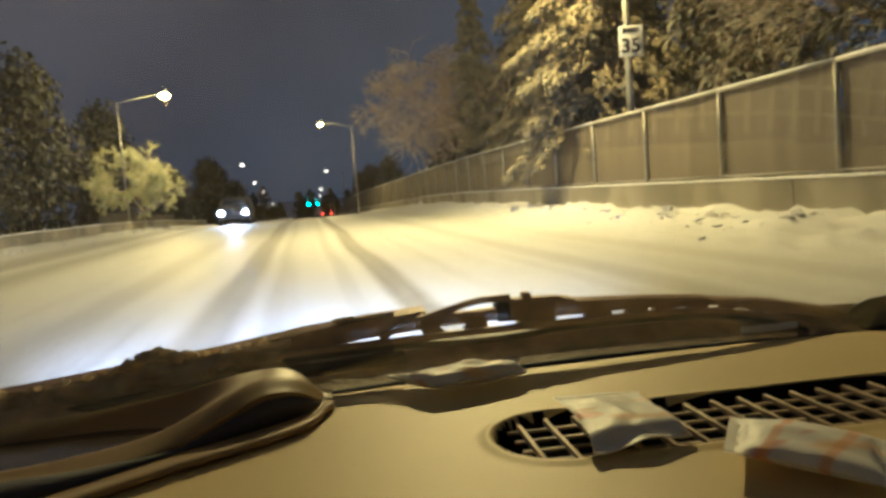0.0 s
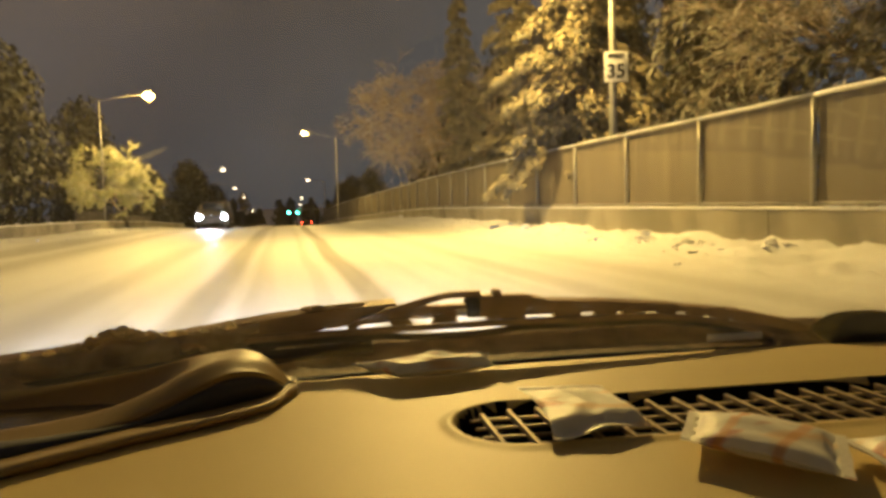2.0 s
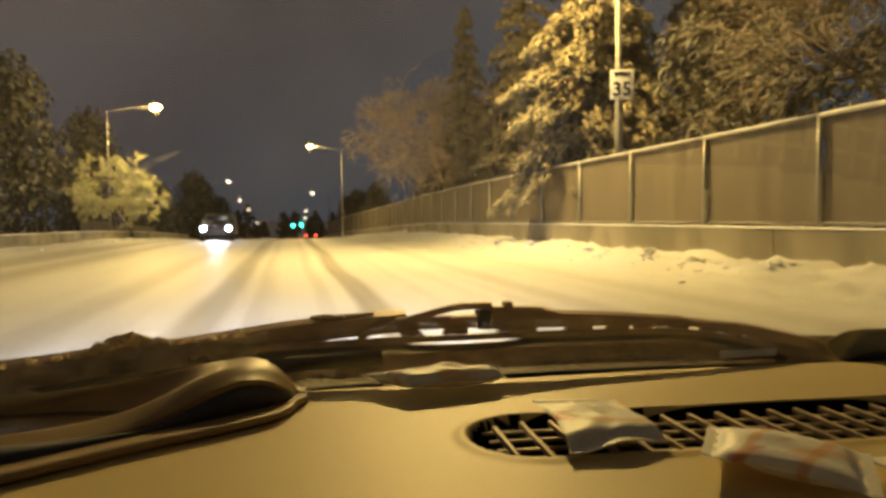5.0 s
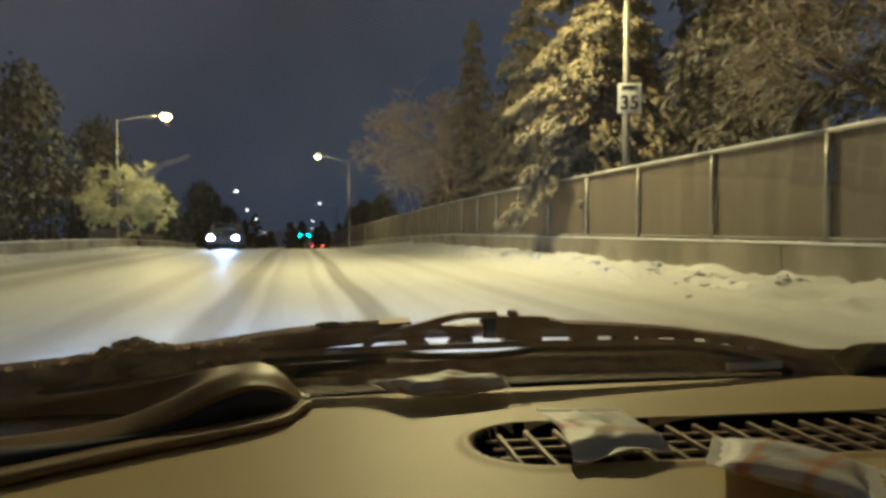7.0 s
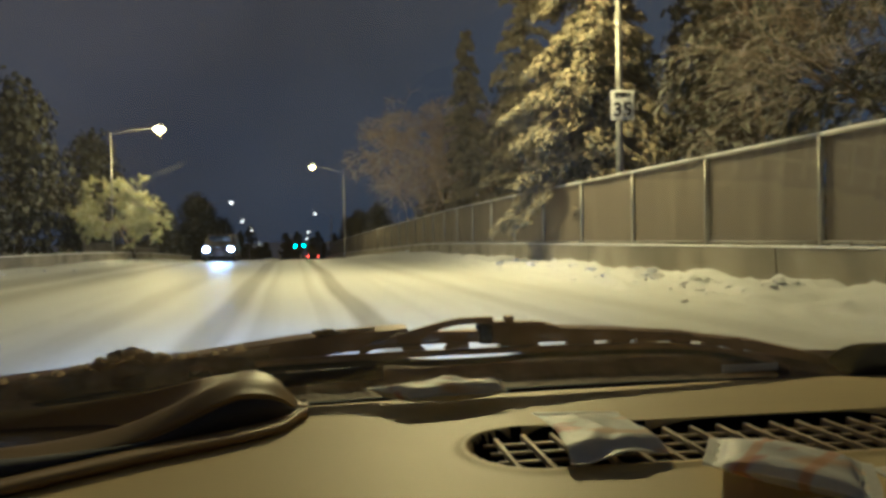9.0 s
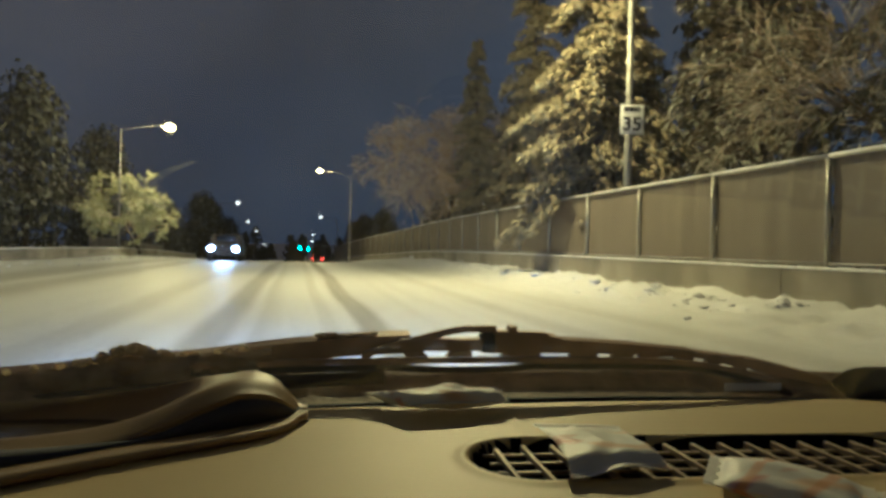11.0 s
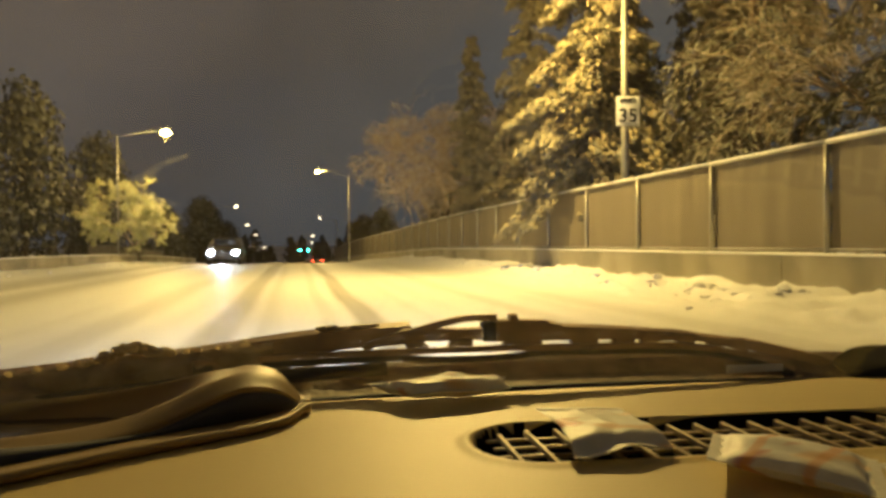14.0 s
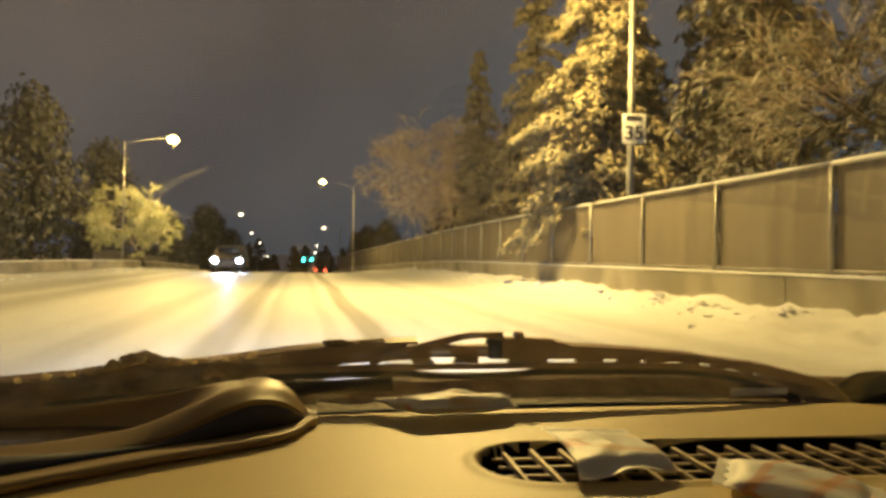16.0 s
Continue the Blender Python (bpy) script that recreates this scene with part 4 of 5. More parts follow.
def build_wiper(car):
    w = thing("wiper", (0, 0, 0), "", "")
    w.parent = car
    for k in ("label", "category"):
        if k in w:
            del w[k]

    def sweep(name, pts, half_y, half_z, material, parent):
        st = []
        for x, y, z in pts:
            st.append([(x, y - half_y, z - half_z), (x, y + half_y, z - half_z), (x, y + half_y * 0.7, z + half_z), (x, y - half_y * 0.7, z + half_z)])
        return part(name, strip_mesh(name, st, material), material, parent)

    def arc(x, lift=0.0):
        return 1.070 - 0.05 * (x - 0.17) ** 2 - 0.9 * max(0, x - 0.42) ** 2 + lift

    xs = np.linspace(-0.10, 0.60, 40)
    rub = [(x, 0.776, arc(x) - 0.0025 - 0.0042 * max(0, 1 - abs((x - 0.192) / 0.075) ** 3)) for x in np.linspace(-0.10, 0.60, 80)]
    sweep("rubber_blade", rub, 0.004, 0.0035, M_BLACK, w)
    sweep("blade_rail", [(x, 0.776, arc(x, 0.0042)) for x in xs], 0.006, 0.003, M_WIPER, w)
    # arm from the pivot up to the blade's middle
    arm = [(0.672, 0.790, 1.036), (0.640, 0.790, 1.050), (0.560, 0.790, 1.0685), (0.475, 0.789, 1.0800), (0.472, 0.789, 1.0815), (0.38, 0.788, 1.0905), (0.305, 0.787, 1.0955), (0.300, 0.787, 1.0985), (0.222, 0.786, 1.1035)]
    st = []
    for i, (x, y, z) in enumerate(arm):
        d = z - arc(x, 0.0108) if x < 0.5 else 0.012
        st.append([(x, y - 0.008, z - d), (x, y + 0.012, z - d), (x, y + 0.012, z + 0.002), (x, y - 0.008, z)])
    part("arm", strip_mesh("arm", st, M_WIPER), M_WIPER, w)
    blk = [[(x, 0.779, arc(x, 0.0108)), (x, 0.798, arc(x, 0.0108)), (x, 0.797, zt), (x, 0.781, zt)] for x, zt in ((0.221, 1.1055), (0.255, 1.1045), (0.286, 1.1030), (0.291, 1.0990))]
    part("arm_head", strip_mesh("arm_head", blk, M_WIPER), M_WIPER, w)
    part("rivet", box_bm(0.010, 0.016, 0.012, (0.246, 0.787, 1.1055), 0.003), M_WIPER, w)
    # bridge bows that carry the blade, with gaps under them
    for x0, x1 in ((0.127, 0.148), (0.171, 0.195), (0.233, 0.250), (0.258, 0.280), (0.317, 0.346), (0.366, 0.388), (0.407, 0.422), (0.449, 0.467), (0.490, 0.535)):
        lean = 0.007 * math.sin(x0 * 90)
        lo, hi = arc(x0, 0.005), arc(x0, 0.014)
        ring = [[(x0 - 0.003, y, lo), (x1 + 0.003, y, lo), (x1 + lean, y, hi), (x0 + lean, y, hi)] for y in (0.779, 0.788)]
        part("claw", strip_mesh("claw", ring, M_WIPER), M_WIPER, w)
    for a, b, hi in ((0.075, 0.225, 0.0302), (0.400, 0.540, 0.006)):
        pts = []
        for s in np.linspace(0, 1, 14):
            x = a + (b - a) * s
            bow = math.sin(s * math.pi) ** 0.6 if hi < 0.03 else min(1, s * 1.35) ** 0.8
            pts.append((x, 0.781, arc(x, 0.008) + hi * bow))
        sweep("bow", pts, 0.005, 0.0035, M_WIPER, w)
    part("clip", box_bm(0.105, 0.016, 0.014, (0.168, 0.783, 1.0905), 0.004), M_WIPER, w)
    part("bracket", box_bm(0.016, 0.020, 0.022, (0.216, 0.783, 1.0925), 0.003), M_BLACK, w, "black bracket")
    part("pivot_cap", mesh_of("pivot_cap", *lump((0.715, 0.758, 1.043), (0.064, 0.035, 0.021), 3, 0.16, 3), M_MATT_BLACK), M_MATT_BLACK, w)
    # the driver's wiper, its arm caked with ice
    pts = [(0.13, 0.80, 1.096), (0.066, 0.80, 1.093), (-0.007, 0.80, 1.087), (-0.10, 0.80, 1.075), (-0.29, 0.80, 1.058), (-0.45, 0.79, 1.048), (-0.60, 0.78, 1.035)]
    w2 = thing("wiper", (0, 0, 0), "", "")
    w2.parent = car
    for k in ("label", "category"):
        if k in w2:
            del w2[k]
    st = [[(x, y - 0.01, z - (0.016 if x > -0.05 else 0.030)), (x, y + 0.015, z - (0.016 if x > -0.05 else 0.030)), (x, y + 0.015, z + 0.007), (x, y - 0.008, z + 0.004)] for x, y, z in pts]
    part("arm", strip_mesh("arm", st, M_WIPER), M_WIPER, w2, "ice-caked wiper arm")
    part("rubber_blade", tube_mesh("rubber_blade", [(0.10, 0.775, 1.056), (-0.1, 0.775, 1.050), (-0.35, 0.77, 1.028), (-0.58, 0.76, 0.99)], 0.008, M_BLACK, 6), M_BLACK, w2)


def build_car():
    car = thing("car", (0, 0, DROP), "dark car with a tan dashboard, standing on the snowy road", "car")
    build_dashboard(car)
    build_hood(car)
    build_wiper(car)
    # cowl under the wipers and the bonnet beyond
    st = []
    for x in np.linspace(-0.80, 0.95, 46):
        e = edge_y(x)
        j = 0.003 * noise.noise(Vector((x * 25, 1, 0)))
        st.append([(x, e + 0.012, 1.006), (x, e + 0.012, 1.022), (x, e + 0.045, 1.030 + j), (x, e + 0.075, 1.046 + j), (x, e + 0.085, 1.050 + j), (x, e + 0.100, 1.046), (x, e + 0.105, 1.0)])
    part("cowl", strip_mesh("cowl", st, M_COWL), M_COWL, car, "grimy cowl panel under the wipers, its brown raised to look lit")
    part("cowl_label", box_bm(0.075, 0.004, 0.009, (0.545, edge_y(0.545) + 0.026, 1.039), 0.001), M_LABEL, car, "pale strip on the cowl")
    st = []
    for v in np.linspace(0, 1, 24):
        y = 0.87 + 1.15 * v
        z = 1.030 - 0.10 * v - 0.16 * v * v
        ring = [(x, y - 0.06 * (x - 0.1) ** 2, z - 0.05 * (x - 0.1) ** 2) for x in np.linspace(-0.72, 0.92, 16)]
        st.append(ring + [(p[0], p[1], p[2] - 0.02) for p in reversed(ring)])
    part("bonnet", strip_mesh("bonnet", st, M_PAINT, smooth=True), M_PAINT, car, "dark painted bonnet")
    # windscreen, 5 mm thick, raked
    vs, fs = [], []
    nx, nz = 30, 16
    for side in (0, 1):
        for a in range(nx + 1):
            x = -0.74 + 1.68 * a / nx
            for b in range(nz + 1):
                t = b / nz
                y = edge_y(x) + 0.016 - 0.98 * t + 0.10 * t * (1 - t)
                z = 1.024 + 0.60 * t + 0.06 * math.sin(t * math.pi)
                vs.append((x, y + 0.003 * side, z + 0.004 * side))
    m, g = (nx + 1) * (nz + 1), nz + 1
    for a in range(nx):
        for b in range(nz):
            for o in (0, m):  # both faces look into the cabin, so that the gloss is that of air on glass
                fs.append((o + a * g + b, o + (a + 1) * g + b, o + (a + 1) * g + b + 1, o + a * g + b + 1))
    glass = part("windscreen", mesh_of("windscreen", vs, fs, M_GLASS), M_GLASS, car, "clear raked windscreen")
    glass.visible_shadow = False
    # smears of ice on the outside of the glass: one bent wipe mark
    def on_glass(x, t):
        return Vector((x, edge_y(x) + 0.024 - 0.98 * t + 0.10 * t * (1 - t), 1.034 + 0.60 * t + 0.06 * math.sin(t * math.pi)))

    marks = ((((-0.062, 0.287), (-0.080, 0.277), (-0.094, 0.268), (-0.104, 0.259), (-0.100, 0.251), (-0.090, 0.245), (-0.076, 0.242)), 0.0050),)
    for route, wide in marks:
        vs, fs, n = [], [], 28
        for i in range(n + 1):
            u = (len(route) - 1) * i / n
            j = min(int(u), len(route) - 2)
            x, t = [route[j][c] + (route[j + 1][c] - route[j][c]) * (u - j) for c in (0, 1)]
            k = math.sin(math.pi * min(max(i / n, 0.01), 0.99)) ** 0.7 * (0.8 + 0.5 * noise.noise(Vector((x * 60, t * 60, 0))))
            for lay in (0, 0.0008):
                for d in (-1, 1):
                    vs.append(on_glass(x + 0.002 * noise.noise(Vector((x * 80, d, 3))), t + d * wide * k) + Vector((0, lay, lay)))
        for i in range(n):
            o = i * 4
            fs += [(o, o + 1, o + 5, o + 4), (o + 2, o + 6, o + 7, o + 3)]
        part("ice_smear", mesh_of("ice_smear", vs, fs, M_SMEAR), M_SMEAR, car, "thin smear of ice on the windscreen").visible_shadow = False
    # roof, pillars, doors and rear wall close the cabin
    part("roof", box_bm(1.75, 2.2, 0.05, (0.1, -1.32, 1.665), 0.02), M_CLOTH, car, "pale cloth headliner")
    for x in (-0.77, 0.97):
        pts = [(x, 0.72, 1.00), (x, 0.25, 1.36), (x, -0.20, 1.64)]
        part("pillar", tube_mesh("pillar", pts, 0.035, M_CLOTH, 8), M_CLOTH, car)
        part("door", box_bm(0.06, 2.0, 0.62, (x, -0.55, 0.76), 0.02), M_HOOD, car)
    part("rear_wall", box_bm(1.75, 0.06, 1.2, (0.1, -2.4, 1.1), 0.02), M_CLOTH, car)
    part("cabin_floor", box_bm(1.75, 2.6, 0.04, (0.1, -1.1, 0.45), 0.01), M_HOOD, car)
    for x in (-0.35, 0.52):
        part("seat", box_bm(0.52, 0.52, 0.16, (x, -0.55, 0.72), 0.05), M_CLOTH, car)
        part("backrest", box_bm(0.50, 0.14, 0.66, (x, -0.88, 1.08), 0.05), M_CLOTH, car)
    # body sides, rear deck, bumpers, side glass
    for x in (-0.76, 0.96):
        part("front_wing", box_bm(0.06, 1.10, 0.26, (x, 1.42, 0.60), 0.025), M_PAINT, car)
        part("rear_wing", box_bm(0.06, 0.86, 0.52, (x, -1.99, 0.78), 0.025), M_PAINT, car)
        part("sill", box_bm(0.08, 1.9, 0.12, (x, -0.58, 0.45), 0.02), M_PAINT, car)
        rail = [(x, -0.20, 1.64), (x, -1.4, 1.66), (x, -2.38, 1.62)]
        part("roof_rail", tube_mesh("roof_rail", rail, 0.035, M_PAINT, 8), M_PAINT, car)
        part("door_pillar", tube_mesh("door_pillar", [(x, -0.92, 1.05), (x, -0.95, 1.64)], 0.035, M_CLOTH, 8), M_CLOTH, car)
        mir = part("door_mirror", mesh_of("door_mirror", *lump((x + (0.10 if x > 0 else -0.10), 0.12, 1.08), (0.10, 0.05, 0.07), 2, 0.1, 3), M_PAINT), M_PAINT, car)
        for y0, y1 in ((0.40, -0.88), (-0.98, -2.30)):
            pane = box_bm(0.006, y0 - y1, 0.50, (x, (y0 + y1) / 2, 1.34), 0.001)
            gp = part("side_window", pane, M_GLASS, car)
            gp.visible_shadow = False
    part("bumper", box_bm(1.74, 0.16, 0.20, (0.1, 2.02, 0.48), 0.05), M_BLACK, car)
    part("rear_bumper", box_bm(1.74, 0.14, 0.20, (0.1, -2.46, 0.50), 0.05), M_BLACK, car)
    for k in range(4):
        part("grille_bar", box_bm(0.90, 0.03, 0.018, (0.1, 2.02, 0.60 + 0.035 * k), 0.006), M_POLE, car)
    # front end, wheels, headlights
    part("front_panel", box_bm(1.6, 0.10, 0.30, (0.1, 1.96, 0.585), 0.03), M_PAINT, car)
    for x in (-0.66, 0.86):
        for y in (1.35, -1.5):
            c = bmesh.new()
            bmesh.ops.create_cone(c, cap_ends=True, segments=28, radius1=0.32, radius2=0.32, depth=0.2)
            bmesh.ops.rotate(c, cent=(0, 0, 0), matrix=Matrix.Rotation(radians(90), 3, "Y"), verts=c.verts)
            bmesh.ops.translate(c, vec=(x, y, 0.52), verts=c.verts)
            part("wheel", c, M_BLACK, car, "black tyre packed with snow")
        h = bmesh.new()
        bmesh.ops.create_uvsphere(h, u_segments=14, v_segments=8, radius=0.09)
        bmesh.ops.scale(h, vec=(1.3, 0.4, 0.8), verts=h.verts)
        bmesh.ops.translate(h, vec=(x, 2.03, 0.665), verts=h.verts)
        part("headlight", h, M_CARGLASS, car, "headlight lens")
        beam((x, 2.14, 0.70 + DROP), (x + 0.25, 24, 0.1), 4900, (0.86, 0.93, 1.0), 64, 1.0)
    # caked ice lying along the foot of the glass and on the arms
    rnd = random.Random(11)
    pieces = []
    def arm_top(x):
        return 1.062 + 0.092 * (x + 0.29) if x > -0.29 else 1.062 + 0.055 * (x + 0.29)

    st = []
    for x in np.linspace(-0.58, -0.02, 150):
        t = arm_top(x)
        bump = 0.005 * math.exp(-((x + 0.165) / 0.022) ** 2) + 0.0045 * noise.noise(Vector((x * 40, 1, 0))) + 0.003 * noise.noise(Vector((x * 110, 4, 0)))
        deep = 0.036 if x < -0.11 else 0.036 - 0.026 * min(1, (x + 0.11) / 0.05)
        th = 0.5 + 0.5 * noise.noise(Vector((x * 25, 7, 0)))
        ring = []
        for k in range(12):
            a = 2 * math.pi * k / 12
            rough = 1 + 0.35 * noise.noise(Vector((x * 60, math.cos(a) * 2, math.sin(a) * 2)))
            ring.append((x, 0.790 + math.cos(a) * (0.012 + 0.008 * th) * rough, t + bump / 2 - deep / 2 + math.sin(a) * (deep + bump) / 2 * (1 if k in (3, 9) else rough)))
        st.append(ring)
    ns = len(st[0])
    pieces.append(([p for rg in st for p in rg], [(i * ns + k, i * ns + (k + 1) % ns, (i + 1) * ns + (k + 1) % ns, (i + 1) * ns + k) for i in range(len(st) - 1) for k in range(ns)]))
    for i in range(26):
        x = rnd.uniform(-0.56, -0.04)
        sz = rnd.uniform(0.006, 0.015)
        pieces.append(lump((x, 0.778 + rnd.uniform(-0.002, 0.003), arm_top(x) - rnd.uniform(0.004, 0.030)), (sz * 2.2, sz * 0.6, sz * 0.8), i + 800, 0.6, 2))
    crest = []
    for i in range(80):
        x = rnd.gauss(-0.165, 0.026) if i < 60 else rnd.uniform(-0.5, -0.03)
        sz = rnd.uniform(0.0024, 0.0056)
        hump = 0.012 * math.exp(-((x + 0.165) / 0.026) ** 2)
        crest.append(lump((x, 0.787 + rnd.uniform(-0.004, 0.006), arm_top(x) + 0.001 + hump * rnd.uniform(0.7, 1.15)), (sz * 1.3, sz * 0.7, sz * 1.0), i + 500, 0.6, 2))
    for i in range(40):
        x = rnd.uniform(0.03, 0.09)
        sz = rnd.uniform(0.002, 0.004)
        crest.append(lump((x, 0.80, 1.099 + rnd.uniform(-0.003, 0.001)), (sz * 2.0, sz, sz * 0.8), i + 600, 0.6, 1))
    part("snow_crest", mesh_of("snow_crest", *merge(crest), M_SLUSH), M_SLUSH, car, "pale snow frozen on top of the wiper arm")
    part("caked_ice", mesh_of("caked_ice", *merge(pieces), M_ICE), M_ICE, car, "dirty ice and snow caked round the wiper arms")


def sauce_packet(corners, thick, seed, label, tip=0.0, paper=None, lift=0.0, wave=0.0, crumple=1.0, plump=0.25):
    """A filled paper sachet: pillow body with flat crimped ends, corners in plan."""
    c = Vector((sum(p[0] for p in corners) / 4, sum(p[1] for p in corners) / 4, 0))
    z0 = 1.040 + DROP
    ob = thing("sauce_packet", (c.x, c.y, z0), label, "packet", "sauce packets on the dashboard")
    n = 22
    paper = paper or M_PACKET
    vs, fs = [], []
    a, b, d, e = [Vector((p[0], p[1], 0)) - c for p in corners]

    def rest(u, v):
        """How the sheet lies: propped level, its last edge dropping to the dashboard in a wave."""
        k = min(max((v - 0.86) / 0.14, 0), 1)
        k = k * k * (3 - 2 * k)
        up = lift * (1 - 0.6 * k) + tip * (1 - u)
        return 0.002 + up + 0.0015 * noise.noise(Vector((u * 1.5 + seed, v * 1.5, 2))) + wave * k * math.sin(7.0 * u + 3.9)

    for side in (1, -1):
        for i in range(n + 1):
            for j in range(n + 1):
                u, v = i / n, j / n
                p = (a * (1 - u) + b * u) * (1 - v) + (e * (1 - u) + d * u) * v
                swell = (max(0, math.sin(math.pi * u)) ** plump) * (max(0, math.sin(math.pi * min(max((v - 0.08) / 0.84, 0), 1))) ** 0.22)
                wr = 0.0016 * crumple * noise.noise(Vector((u * 5, v * 5, seed))) + 0.0005 * noise.noise(Vector((u * 13, v * 13, seed + 4)))
                wr += 0.0035 * crumple * (0.22 - abs(noise.noise(Vector((u * 2.1 + seed, v * 2.1, 6))))) * swell
                z = thick * 0.5 + side * thick * 0.5 * swell + (wr if side > 0 else wr * 0.3) + rest(u, v)
                waist = 1 - 0.05 * (math.sin(math.pi * u) * abs(2 * v - 1) ** 3 + math.sin(math.pi * v) * abs(2 * u - 1) ** 3)
                edge = waist + 0.04 * noise.noise(Vector((u * 5, v * 5, seed + 9))) + 0.08 * (abs(2 * u - 1) * abs(2 * v - 1)) ** 4
                vs.append((p.x * edge, p.y * edge, max(z, 0.001)))
    g = n + 1
    m = g * g
    for i in range(n):
        for j in range(n):
            fs.append((i * g + j, i * g + j + 1, (i + 1) * g + j + 1, (i + 1) * g + j))
            fs.append((m + i * g + j, m + (i + 1) * g + j, m + (i + 1) * g + j + 1, m + i * g + j + 1))
    part("sachet", mesh_of("sachet", vs, fs, paper), paper, ob)
    for v0, v1 in ((-0.035, 0.03), (0.97, 1.035)):  # pinked seal strips at both ends
        st = []
        for i in range(25):
            u = i / 24
            row = []
            for v in (v0, v1):
                p = (a * (1 - u) + b * u) * (1 - v) + (e * (1 - u) + d * u) * v
                row.append(p)
            z = thick * 0.5 + rest(u, min(max((v0 + v1) / 2, 0), 1))
            row[0 if v0 < 0.5 else 1] = row[0 if v0 < 0.5 else 1] * (1 + 0.02 * noise.noise(Vector((u * 4, seed, v0))))
            z = max(z, 0.003)
            st.append([(row[0].x, row[0].y, z - 0.0005), (row[1].x, row[1].y, z - 0.0005), (row[1].x, row[1].y, z + 0.0005), (row[0].x, row[0].y, z + 0.0005)])
        part("seal", strip_mesh("seal", st, M_CRIMP), M_CRIMP, ob)
    return ob


# ---- other vehicles ----
def far_car(x, y, facing, label, paint):
    """A plain estate car some way off; facing 1: its tail towards us, -1: its lights towards us."""
    c = thing("car", (x, y, ground_z(y)), label, "car")
    prof = [(-2.1, 0.35), (2.1, 0.35), (2.15, 0.75), (1.2, 0.95), (0.5, 1.48), (-1.5, 1.52), (-2.05, 1.0), (-2.15, 0.7)]
    st = [[(sx * (0.86 if 0.9 > q[1] else 0.74), q[0] * facing, q[1]) for q in prof] for sx in (-1, 1)]
    st = [[(s * w, p[1], p[2]) for p, w in zip(st[1], [0.86 if q[1] < 0.98 else 0.68 for q in prof])] for s in (-1, -0.97, 0.97, 1)]
    part("body", strip_mesh("body", st, paint, smooth=False), paint, c)
    part("rear_window", box_bm(1.15, 0.05, 0.40, (0, -1.83 if facing > 0 else -0.95, 1.24), 0.02), M_CARGLASS, c)
    for sx in (-0.78, 0.78):
        for wy in (-1.3, 1.3):
            w = bmesh.new()
            bmesh.ops.create_cone(w, cap_ends=True, segments=20, radius1=0.33, radius2=0.33, depth=0.22)
            bmesh.ops.rotate(w, cent=(0, 0, 0), matrix=Matrix.Rotation(radians(90), 3, "Y"), verts=w.verts)
            bmesh.ops.translate(w, vec=(sx, wy, 0.33), verts=w.verts)
            part("wheel", w, M_BLACK, c)
        if facing > 0:
            part("tail_light", box_bm(0.22, 0.08, 0.20, (sx * 0.9, -2.14, 0.86), 0.02), M_TAIL, c, "lit red tail light")
        else:
            part("headlight", mesh_of("headlight", *lump((sx * 0.82, -2.14, 0.70), (0.16, 0.06, 0.12), 1, 0.05, 2), M_HEADL), M_HEADL, c, "lit white headlight")
    return c


# ---- put the place together ----
build_ground()
build_road()
build_walls()
fence_run(-5.85, 115.0, "tall screened fence of grey-brown panels between metal posts")
fence_run(-119.6, -62.0, "tall screened fence of grey-brown panels past the bridge")
railing_run(-56.0, -8.0)

street_lamp((8.5, 17.6, -0.2), 9.5, -4.2, 0.4, "tall street lamp behind the fence carrying a speed sign", M_LAMP, 10800)
street_lamp((-9.75, 42.5, 0.1), 7.0, 2.3, 0.22, "street lamp with a curved arm over the road, lit amber", M_LAMP, 3600, 0.30, 0.48)
street_lamp((4.35, 62.0, ground_z(62) - 0.1), 7.6, -2.4, 0.35, "street lamp with a curved arm, lit amber", M_LAMP, 2600, 0.25, 0.5)
street_lamp((-10.26, 92.0, -1.75), 7.19, 2.6, 0.3, "far street lamp, lit pale amber", M_LAMPW, 0, 0.25, 0.8)
street_lamp((-11.87, 136.0, -3.20), 7.50, 2.6, 0.3, "far street lamp, lit pale amber", M_LAMPW, 0, 0.25, 0.8)
street_lamp((-12.68, 178.0, -4.59), 7.77, 2.6, 0.3, "far street lamp, lit pale amber", M_LAMPW, 0, 0.25, 0.8)
street_lamp((-12.84, 222.0, -6.04), 5.81, 2.6, 0.3, "far street lamp, lit pale amber", M_LAMPW, 0, 0.25, 0.8)
street_lamp((6.19, 118.0, -2.61), 7.54, -2.4, 0.3, "far street lamp, lit pale amber", M_LAMPW, 0, 0.25, 0.8)
street_lamp((6.04, 165.0, -4.16), 6.76, -2.4, 0.3, "far street lamp, lit pale amber", M_LAMPW, 0, 0.25, 0.8)
street_lamp((6.53, 205.0, -5.48), 6.61, -2.4, 0.3, "far street lamp, lit pale amber", M_LAMPW, 0, 0.25, 0.8)
street_lamp((8.45, -66.0, -0.2), 10.6, -3.7, 0.5, "tall street lamp on the verge, lit amber", M_LAMP, 2500)


